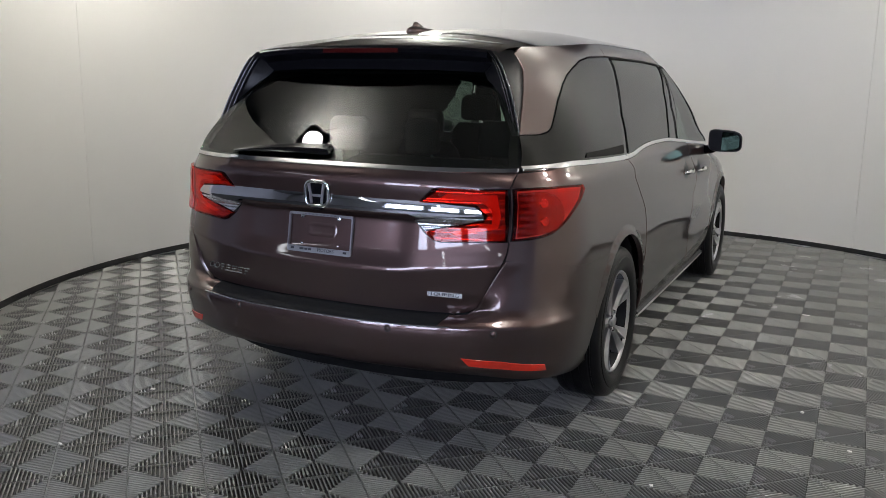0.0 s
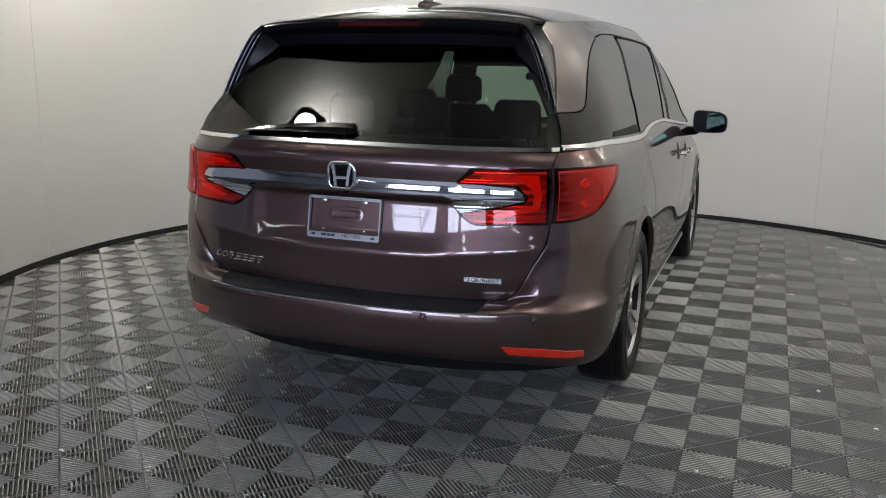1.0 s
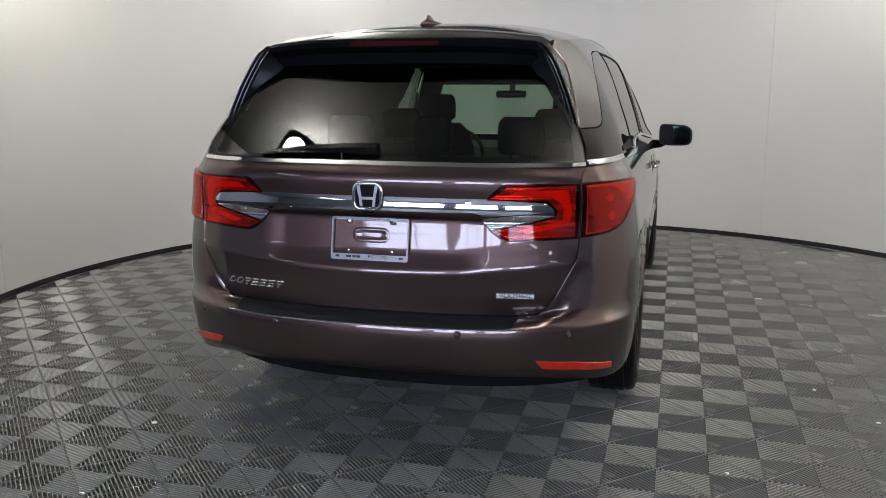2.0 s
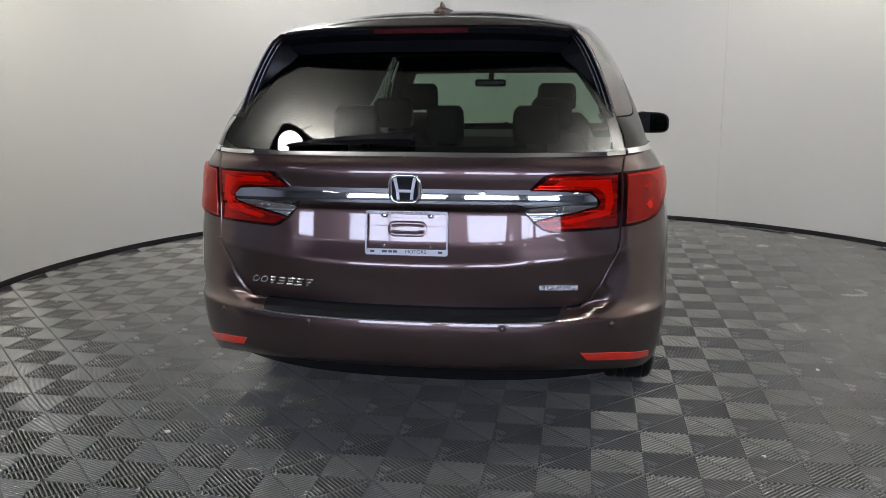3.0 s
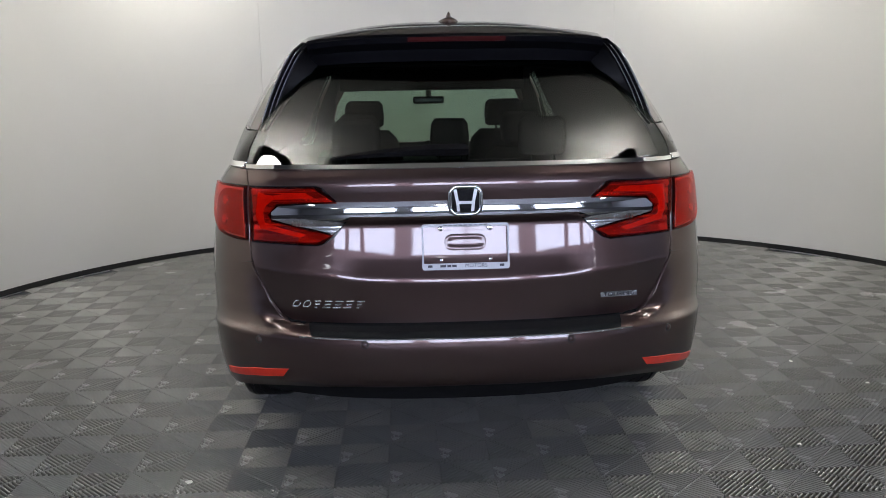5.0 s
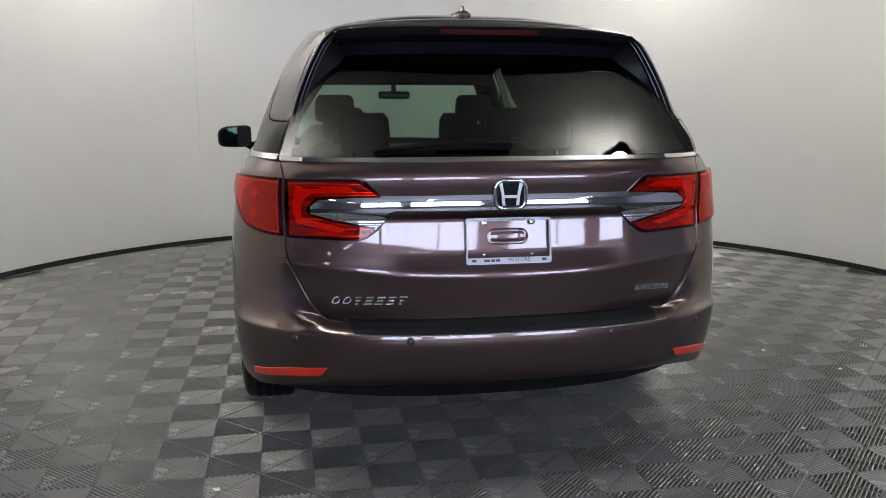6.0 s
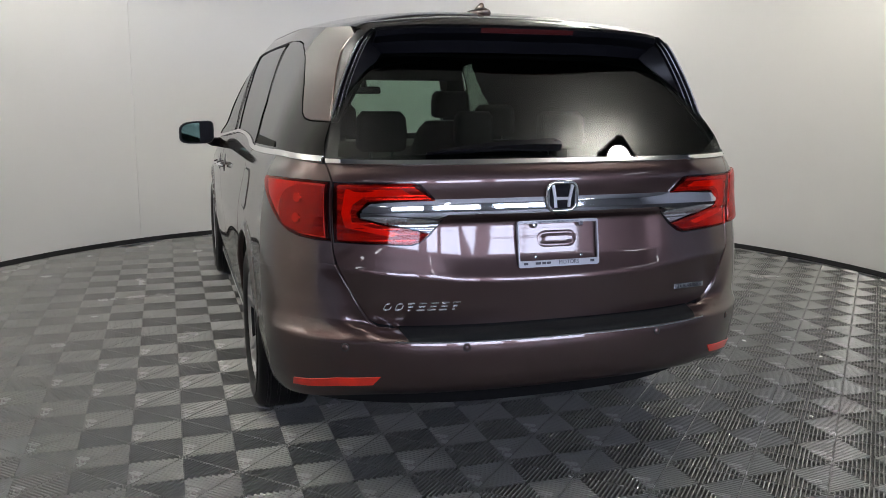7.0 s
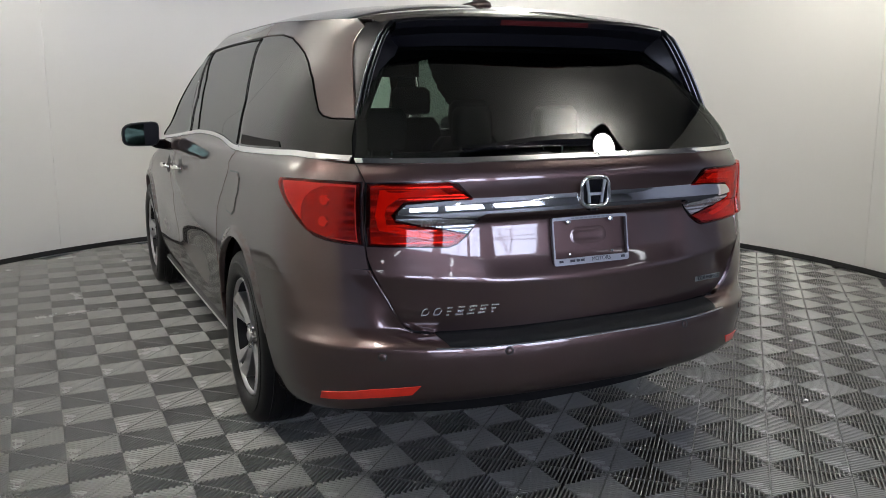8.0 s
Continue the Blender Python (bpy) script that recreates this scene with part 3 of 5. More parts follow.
TRIM = [(0.33, 1.176), (0.55, 1.179), (0.80, 1.168), (1.10, 1.156), (1.42, 1.148), (1.56, 1.152), (1.72, 1.166), (1.90, 1.178), (2.10, 1.182), (2.41, 1.178), (2.70, 1.158), (3.05, 1.128), (3.40, 1.104), (3.66, 1.085)]
belt = smooth_table(TRIM)


def band(line, w):
    """Corners of a band of width w along a line of (y, z)."""
    a, b = [], []
    for i, p in enumerate(line):
        q, r = line[max(i - 1, 0)], line[min(i + 1, len(line) - 1)]
        t = Vector((r[0] - q[0], r[1] - q[1])).normalized() * w / 2
        a.append(("y", p[0] - t.y, p[1] + t.x))
        b.append(("y", p[0] + t.y, p[1] - t.x))
    return a + b[::-1]


def belt_line(y0, y1, dz, n=12):
    return [("y", y0 + (y1 - y0) * k / n, belt(y0 + (y1 - y0) * k / n) + dz) for k in range(n + 1)]


# lining that closes the shell behind the gaps, open at the windows; behind the dark side panes it is an added blind
WINDOW_HOLES = []
REAR_WINDOW = both([(0.0, 1.178), (0.787, 1.178), (0.751, 1.297), (0.70, 1.45), (0.655, 1.545), (0.59, 1.60), (0.0, 1.61)])
REAR_WINDOW_HOLE = dense("x", both([(0.0, 1.19), (0.77, 1.19), (0.735, 1.297), (0.66, 1.45), (0.60, 1.53), (0.0, 1.58)]))
QUARTER_WINDOW = [("x", 0.7905, 1.187)] + belt_line(0.50, 1.40, 0.010) + [("y", 1.54, 1.35), ("y", 1.735, 1.606), ("y", 1.45, 1.602), ("y", 1.25, 1.586), ("y", 1.09, 1.556), ("y", 0.95, 1.525), ("y", 0.85, 1.49), ("y", 0.72, 1.43),
                  ("y", 0.63, 1.373), ("y", 0.55, 1.322), ("y", 0.51, 1.306), ("y", 0.46, 1.298), ("x", 0.7555, 1.298)]
SLIDING_WINDOW = belt_line(1.50, 2.50, 0.010) + [("y", 2.62, 1.30), ("y", 2.90, 1.585), ("y", 2.75, 1.596), ("y", 2.30, 1.604), ("y", 1.825, 1.604), ("y", 1.60, 1.35)]
FRONT_WINDOW = belt_line(2.72, 3.56, 0.010) + [("y", 3.47, 1.25), ("y", 3.35, 1.42), ("y", 3.21, 1.55), ("y", 3.11, 1.580), ("y", 2.96, 1.578)]
CORNER_WINDOW = belt_line(3.60, 3.70, 0.010, 3) + [("y", 3.63, 1.22), ("y", 3.53, 1.30)]
WINDSHIELD_S = [(4.0, 1.09), (3.45, 1.09), (3.40, 1.35), (3.36, 1.60), (4.0, 1.635)]


def windshield_outline():
    right = []
    for a, b in zip(WINDSHIELD_S, WINDSHIELD_S[1:]):
        for k in range(8):
            right.append((a[0] + (b[0] - a[0]) * k / 8, a[1] + (b[1] - a[1]) * k / 8))
    return right + [WINDSHIELD_S[-1]]


for sd in (1, -1):
    for w in (FRONT_WINDOW, CORNER_WINDOW):
        WINDOW_HOLES.append(mixed(w, sd))
    WINDOW_HOLES.append([(sd * s, z) for s, z in windshield_outline()])
WINDOW_HOLES.append(REAR_WINDOW_HOLE)


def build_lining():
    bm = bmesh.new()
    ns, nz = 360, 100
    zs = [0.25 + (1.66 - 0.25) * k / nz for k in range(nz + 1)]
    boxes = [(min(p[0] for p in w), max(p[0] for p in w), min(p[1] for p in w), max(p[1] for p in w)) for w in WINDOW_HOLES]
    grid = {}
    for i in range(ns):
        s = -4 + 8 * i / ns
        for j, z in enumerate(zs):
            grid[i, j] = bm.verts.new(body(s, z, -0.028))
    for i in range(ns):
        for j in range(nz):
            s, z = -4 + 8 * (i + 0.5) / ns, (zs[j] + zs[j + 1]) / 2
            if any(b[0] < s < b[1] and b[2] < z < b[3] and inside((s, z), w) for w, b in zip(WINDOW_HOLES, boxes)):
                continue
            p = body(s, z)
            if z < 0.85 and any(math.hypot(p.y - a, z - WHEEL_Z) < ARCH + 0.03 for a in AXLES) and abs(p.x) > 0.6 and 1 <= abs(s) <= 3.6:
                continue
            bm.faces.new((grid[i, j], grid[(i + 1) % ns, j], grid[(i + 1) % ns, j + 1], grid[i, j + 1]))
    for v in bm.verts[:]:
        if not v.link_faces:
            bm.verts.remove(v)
    part("cabin_lining", bm, DARK_INSIDE, car, "dark cabin lining, added as a blind behind the side panes", smooth=True)
    part("underbody", box_bm(-0.62, 0.62, 0.70, 4.85, 0.25, 0.33, 0.02), DARK_INSIDE, car, "dark underbody")
    for sd in (1, -1):
        for a in AXLES:
            prof = [(0.0, 0.62), (ARCH + 0.012, 0.62), (ARCH + 0.012, 0.94)]
            bm = bmesh.new()
            rings = []
            for k in range(25):
                t = math.pi * k / 24
                rings.append([(sd * h, a + r * math.cos(t), WHEEL_Z + r * math.sin(t)) for r, h in prof])
            bm.free()
            part("wheel_well", loft_bm(rings, closed=False, caps=False), DARK_INSIDE, car)


build_lining()

# tail
ZONE[0] = "gate"
tailgate = panel("tailgate", dense("x", both([(0.0, 0.612), (0.585, 0.612), (0.635, 0.618), (0.667, 0.635), (0.69, 0.668), (0.728, 0.745), (0.764, 0.815), (0.776, 0.86), (0.778, 0.95), (0.772, 1.10), (0.786, 1.160), (0.0, 1.163)])), PAINT, car, deep=0.02, step_s=0.02, step_z=0.0075)
rear_window = panel("rear_window", dense("x", REAR_WINDOW), PRIVACY, tailgate, deep=0.004, label="dark tinted rear window", step_s=0.025, step_z=0.02, bulge=lambda s, z: 0.016 * (s_to_x(s, z) ** 2 - 0.45), shade=glass_curve)
rear_window.visible_shadow = True
# black band printed round the edge of the glass
for sd in (1, -1):
    panel("window_border", dense("x", [(0.757, 1.19), (0.786, 1.19), (0.751, 1.297), (0.70, 1.45), (0.655, 1.545), (0.55, 1.545), (0.57, 1.50), (0.607, 1.478), (0.681, 1.375), (0.727, 1.305)], sd), GLASS_FRIT, rear_window, out=-0.018, deep=0.003)
panel("window_border", dense("x", both([(0.0, 1.546), (0.20, 1.542), (0.347, 1.532), (0.50, 1.514), (0.57, 1.498), (0.64, 1.49), (0.60, 1.60), (0.0, 1.605)])), GLASS_FRIT, rear_window, out=-0.018, deep=0.003)
panel("belt_trim", strip("x", [(-0.786, 1.170), (-0.4, 1.169), (0, 1.169), (0.4, 1.169), (0.786, 1.170)], 0.014), CHROME, tailgate, out=0.007, deep=0.014, label="bright chrome trim strip", step_z=0.004)
panel("garnish_bar", dense("x", both([(0.0, 0.998), (0.405, 1.000), (0.440, 0.988), (0.60, 0.998), (0.684, 1.004), (0.684, 1.014), (0.66, 1.035), (0.46, 1.050), (0.0, 1.051)])), GARNISH, tailgate, out=0.010, deep=0.016, label="chrome garnish bar", step_z=0.008,
      bulge=lambda s, z: 0.003 * math.cos((z - 1.02) / 0.06 * math.pi) - 0.22 * (z - 1.024))

# spoiler
rings = []
for k in range(29):
    x = -0.568 + 1.136 * k / 28
    lip = 0.418 + 0.13 * (abs(x) / 0.6) ** 3.2 * 0.42
    drop = 0.022 * (abs(x) / 0.6) ** 4
    y_roof = 0.64 + 0.05 * (abs(x) / 0.6) ** 3
    plan = body(s_from_x(x, 1.53), 1.53).y
    z_roof = 1.692 - 0.040 * (abs(x) / 0.6) ** 2.4
    rings.append([(x, y_roof, z_roof), (x, (y_roof + lip) / 2, (z_roof + 1.642 - drop) / 2 + 0.008), (x, lip + 0.012, 1.643 - drop), (x, lip, 1.634 - drop), (x, lip + 0.006, 1.614 - drop), (x, lip + 0.055, 1.592 - drop),
                  (x, plan + 0.02, 1.548 - drop * 0.8), (x, plan + 0.12, 1.56)])
spoiler = part("spoiler", loft_bm(rings), TRIM_BLACK, tailgate, "gloss black roof spoiler", smooth=True)
spoiler.data.set_sharp_from_angle(angle=radians(35))
top_rings = [[Vector(p) + Vector((0, 0, 0.0035)) for p in r[:3]] for r in rings]
for sd in (-1, 1):
    inner_ring = top_rings[0 if sd < 0 else -1]
    outer = [p + Vector((sd * 0.034, 0.03, dz)) for p, dz in zip(inner_ring, (-0.012, -0.014, -0.012))]
    top_rings = [outer] + top_rings if sd < 0 else top_rings + [outer]
ob = part("spoiler_skin", loft_bm(top_rings, closed=False, caps=False), PAINT, tailgate, "painted top of the spoiler", smooth=True)
part("brake_lamp", loft_bm([[(x, 0.414 + 0.055 * (abs(x) / 0.6) ** 3.2, 1.634), (x, 0.417 + 0.055 * (abs(x) / 0.6) ** 3.2, 1.617), (x, 0.45, 1.617), (x, 0.45, 1.634)] for x in [-0.185 + 0.37 * k / 12 for k in range(13)]]), RED_DEEP, tailgate, "dark red high brake lamp")
x_out = smooth_table([(1.297, 0.748), (1.45, 0.702), (1.55, 0.655), (1.60, 0.618), (1.632, 0.58)])
x_in = smooth_table([(1.297, 0.734), (1.375, 0.681), (1.478, 0.607), (1.505, 0.565), (1.56, 0.525), (1.632, 0.50)])
fin_edge = smooth_table([(0.0, 0.750), (0.38, 0.708), (0.76, 0.651), (0.90, 0.622), (1.0, 0.586)])
for sd in (1, -1):
    fin_rows = []
    for k in range(15):
        f = k / 14
        z = 1.297 + (1.632 - 1.297) * f
        po = body(s_from_x(x_out(z), z), z, -0.001)
        pi = body(s_from_x(x_in(z), z), z, -0.004)
        edge = Vector((fin_edge(f), 0.388 + (0.468 - 0.388) * f, 1.297 + (1.624 - 1.297) * f))
        q = [po + Vector((0, 0.03, 0)), po, edge + Vector((0.006, 0.012, 0)), edge + Vector((0, 0, 0)), edge + Vector((-0.006, 0.005, 0)), edge + Vector((-0.014, 0.012, 0)), edge + Vector((-0.017, 0.003, 0)), edge + Vector((-0.021, 0.010, 0)), edge + Vector((-0.027, 0.022, 0)), edge + Vector((-0.031, 0.014, 0)), edge + Vector((-0.036, 0.03, 0)), pi, pi + Vector((0.01, 0.03, 0))]
        fin_rows.append([(sd * p.x, p.y, p.z) for p in q])
    fin = part("spoiler_fin", loft_bm(fin_rows), FIN_BLACK, tailgate, "gloss black side fin of the spoiler", smooth=True)
    fin.data.set_sharp_from_angle(angle=radians(32))
    for i, r in ((3, 0.0034), (6, 0.0026), (9, 0.0026)):
        part("fin_ridge", tube_bm([Vector(row[i]) + Vector((0, -0.002, 0)) for row in fin_rows[:-1]], r, 8), RIDGE_GLINT, fin, smooth=True)

# wiper
arm = loft_bm([[(x, body(s_from_x(x, z), z).y - 0.012 - d, z - w), (x, body(s_from_x(x, z), z).y - 0.022 - d, z + w * 0.2), (x, body(s_from_x(x, z), z).y - 0.006 - d, z + w), (x, body(s_from_x(x, z), z).y + 0.002 - d, z)]
               for x, z, w, d in ((0.018, 1.222, 0.018, 0.012), (-0.02, 1.224, 0.022, 0.016), (-0.12, 1.224, 0.019, 0.014), (-0.25, 1.219, 0.015, 0.010), (-0.38, 1.209, 0.010, 0.006), (-0.47, 1.199, 0.005, 0.002))])
wiper = part("wiper_arm", arm, GLOSS_BLACK, tailgate, "black rear wiper parked on the glass", smooth=True)
wiper.data.set_sharp_from_angle(angle=radians(40))
part("wiper_cap", lathe_bm([(0.0, 0.022), (0.016, 0.018), (0.02, 0.0), (0.02, -0.02)], (0, 0, 0), 20), GLOSS_BLACK, tailgate).matrix_basis = pose(0.0, body(0, 1.225).y - 0.012, 1.225, 0, 0, -90)

# bumper
ZONE[0] = "outer"
half = [("x", 0.0, 0.606), ("x", 0.30, 0.606), ("x", 0.59, 0.606), ("x", 0.640, 0.6125), ("x", 0.674, 0.631), ("x", 0.696, 0.665), ("x", 0.734, 0.743), ("x", 0.769, 0.811), ("x", 0.7765, 0.828), ("x", 0.83, 0.826), ("y", 0.36, 0.805), ("y", 0.47, 0.785), ("y", 0.63, 0.768), ("y", 0.80, 0.758)]
half += arch_points(AXLES[0], 0.99, 0.80, 10) + [("y", 0.775, 0.29), ("y", 0.60, 0.30), ("x", 0.86, 0.340), ("x", 0.70, 0.364), ("x", 0.40, 0.386), ("x", 0.0, 0.391)]


def open_line(pts, side, step=0.05):
    q = [X(side * a, z) if k == "x" else Y(a, z, side) for k, a, z in pts]
    out = []
    for p, r in zip(q, q[1:]):
        n = max(1, int(max(abs(r[0] - p[0]), abs(r[1] - p[1])) / step))
        out += [(p[0] + (r[0] - p[0]) * k / n, p[1] + (r[1] - p[1]) * k / n) for k in range(n)]
    return out + [q[-1]]


right_line, left_line = open_line(half, 1), open_line(half, -1)
bumper = panel("rear_bumper", right_line + left_line[::-1][1:-1], PAINT, car, deep=0.045, step_z=0.0075, step_s=0.0085, shade=crease)
# rolled edge of the bumper along the tailgate's seam
for sd in (1, -1):
    edge_line = [(0.646, 0.6135), (0.676, 0.631), (0.698, 0.665), (0.717, 0.704), (0.736, 0.743), (0.754, 0.777), (0.771, 0.811), (0.778, 0.827)]
    pts = []
    for (xa, za), (xb, zb) in zip(edge_line, edge_line[1:]):
        pts += [body(s_from_x(sd * (xa + (xb - xa) * k / 5), za + (zb - za) * k / 5), za + (zb - za) * k / 5, -0.0015) for k in range(5)]
    part("rolled_edge", tube_bm(pts, 0.0038, 8), PAINT, bumper, smooth=True)
panel("step_pad", dense("x", both([(0.0, 0.577), (0.40, 0.577), (0.555, 0.579), (0.572, 0.604), (0.30, 0.6055), (0.0, 0.6055)])), PAD, bumper, out=0.004, deep=0.01, label="black plastic step pad", step_z=0.006)
panel("bumper_trim", dense("x", both([(0.0, 0.571), (0.40, 0.571), (0.60, 0.5735), (0.60, 0.577), (0.40, 0.5755), (0.0, 0.5755)])), SATIN, bumper, out=0.003, deep=0.006, label="thin bright line under the pad", step_z=0.006)
# unseen black strip, put in for the shade below the bumper's edge
part("under_bumper_shade", loft_bm([[(x, 0.19 + 0.30 * (abs(x) / 0.85) ** 2.6, 0.40 - 0.04 * abs(x)), (x, 0.40 + 0.22 * (abs(x) / 0.85) ** 2.6, 0.368), (x, 0.66, 0.355), (x, 0.66, 0.40)] for x in [-0.80 + 1.6 * k / 20 for k in range(21)]]), MATTE_BLACK, bumper, "black strip in place of the shade under the bumper")
for sd in (1, -1):
    panel("reflector", dense("x", [(0.645, 0.452), (0.78, 0.436), (0.905, 0.402), (0.905, 0.374), (0.78, 0.404), (0.668, 0.420)], sd), RED_LENS, bumper, out=0.004, deep=0.012, label="red bumper reflector", step_z=0.012)
    for x, z in ((0.366, 0.556), (0.757, 0.551)):
        p = body(s_from_x(sd * x, z), z, 0.0)
        q = body(s_from_x(sd * x, z), z, 0.01) - p
        o = part("parking_sensor", lathe_bm([(0.0, 0.003), (0.0105, 0.002), (0.0115, 0.0), (0.0115, -0.006)], (0, 0, 0), 20), PAINT, bumper, smooth=True)
        o.matrix_basis = Matrix.Translation(p + q * 0.1) @ q.to_track_quat("X", "Z").to_matrix().to_4x4()
        o = part("sensor_ring", lathe_bm([(0.0115, 0.0005), (0.0135, 0.0009), (0.0145, 0.0), (0.0145, -0.006)], (0, 0, 0), 20), MATTE_BLACK, bumper, smooth=True)
        o.matrix_basis = Matrix.Translation(p + q * 0.1) @ q.to_track_quat("X", "Z").to_matrix().to_4x4()

# tail lamps
for sd in (1, -1):
    ZONE[0] = "gate"
    gate_lamp = panel("gate_lamp", dense("x", [(0.766, 1.101), (0.53, 1.104), (0.505, 1.098), (0.452, 1.049), (0.60, 1.046), (0.668, 1.036), (0.682, 1.02), (0.695, 1.0), (0.69, 0.982), (0.60, 0.963), (0.468, 0.930), (0.502, 0.903), (0.53, 0.895), (0.768, 0.902), (0.772, 1.0)], sd), RED_GLASS, tailgate, out=0.012, deep=0.014, label="red tail lamp on the tailgate", step_z=0.015)
    panel("light_guide", dense("x", [(0.735, 1.082), (0.56, 1.084), (0.535, 1.066), (0.68, 1.058), (0.715, 1.03), (0.722, 1.0), (0.715, 0.968), (0.57, 0.932), (0.59, 0.921), (0.735, 0.95), (0.748, 1.0)], sd), RED_BRIGHT, gate_lamp, out=0.0075, deep=0.006, step_z=0.005)
    panel("reflector", dense("x", [(0.760, 1.095), (0.53, 1.098), (0.465, 1.052), (0.668, 1.043), (0.705, 1.0), (0.69, 0.976), (0.48, 0.928), (0.53, 0.901), (0.762, 0.908)], sd), REFLECTOR, gate_lamp, out=0.002, deep=0.004, step_z=0.004, step_s=0.02,
          bulge=lambda s, z: 0.0042 * abs(math.sin(math.pi * (z - 0.895) / 0.034)))
    panel("clear_lens", dense("x", [(0.69, 0.989), (0.60, 0.993), (0.455, 0.981), (0.428, 0.972), (0.466, 0.934), (0.60, 0.967)], sd), CLEAR_RIBBED, gate_lamp, out=0.008, deep=0.012, label="clear reversing lamp lens", step_z=0.012)
    for k in range(6):
        bx = 0.546 + 0.0125 * k
        bz = 0.9705 + 0.10 * (bx - 0.575)
        panel("bulb_rod", dense("x", [(bx - 0.0035, bz - 0.010), (bx + 0.0035, bz - 0.010), (bx + 0.0035, bz + 0.011), (bx - 0.0035, bz + 0.011)], sd), CHROME, gate_lamp, out=0.011, deep=0.003, step_z=0.008,
              bulge=lambda s, z, bx=bx: 0.003 * math.cos((abs(s_to_x(s, z)) - bx) / 0.0035 * 1.3))
    panel("dark_gap", dense("x", [(0.69, 0.990), (0.69, 1.003), (0.60, 0.998), (0.44, 0.9885), (0.43, 0.981), (0.60, 0.992)], sd), MATTE_BLACK, gate_lamp, out=0.0065, deep=0.01)
    panel("lamp_bed", dense("x", [(0.7745, 1.105), (0.526, 1.108), (0.500, 1.1005), (0.446, 1.047), (0.41, 0.99), (0.461, 0.927), (0.499, 0.9), (0.528, 0.891), (0.7745, 0.8985)], sd), GLOSS_BLACK, gate_lamp, out=0.001, deep=0.004)
    ZONE[0] = "outer"
    side_lamp = panel("side_lamp", mixed([("x", 0.7855, 1.102), ("x", 0.85, 1.105), ("y", 0.45, 1.103), ("y", 0.585, 1.096), ("y", 0.595, 1.080), ("y", 0.545, 1.045), ("y", 0.48, 1.005), ("y", 0.41, 0.957), ("y", 0.36, 0.930), ("y", 0.32, 0.918), ("x", 0.835, 0.909), ("x", 0.788, 0.907)], sd), RED_GLASS, car, out=0.012, deep=0.014, label="red wraparound tail lamp", step_z=0.015)
    panel("reflector", mixed([("x", 0.797, 1.096), ("x", 0.85, 1.098), ("y", 0.45, 1.097), ("y", 0.575, 1.090), ("y", 0.535, 1.048), ("y", 0.47, 1.005), ("y", 0.40, 0.957), ("y", 0.32, 0.924), ("x", 0.80, 0.913)], sd), PALE_REFLECTOR, side_lamp, out=0.003, deep=0.004, step_z=0.02)
    panel("inner_lens", mixed([("x", 0.800, 1.088), ("x", 0.85, 1.091), ("y", 0.345, 1.088), ("y", 0.385, 1.072), ("y", 0.412, 1.048), ("y", 0.425, 1.02), ("y", 0.424, 0.99), ("y", 0.41, 0.965), ("y", 0.385, 0.946), ("y", 0.35, 0.934), ("x", 0.84, 0.922), ("x", 0.803, 0.919)], sd), BULB_SEAT, side_lamp, out=0.005, deep=0.004, step_z=0.006, step_s=0.015)
    for bz in (1.045, 0.975):
        p = body(s_from_y(0.335, bz, sd), bz, 0.004)
        q = body(s_from_y(0.335, bz, sd), bz, 0.014) - p
        o = part("bulb", lathe_bm([(0.0, 0.004), (0.006, 0.0045), (0.009, 0.002), (0.013, 0.005), (0.018, 0.0055), (0.020, 0.0)], (0, 0, 0), 20), CHROME, side_lamp, smooth=True)
        o.matrix_basis = Matrix.Translation(p) @ q.to_track_quat("X", "Z").to_matrix().to_4x4()
    panel("lamp_bed", mixed([("x", 0.7805, 1.1065), ("x", 0.85, 1.108), ("y", 0.45, 1.1065), ("y", 0.593, 1.0995), ("y", 0.603, 1.080), ("y", 0.55, 1.0405), ("y", 0.484, 1.000), ("y", 0.412, 0.951), ("y", 0.362, 0.925), ("y", 0.32, 0.9135), ("x", 0.835, 0.905), ("x", 0.7835, 0.9025)], sd), GLOSS_BLACK, side_lamp, out=0.001, deep=0.004)

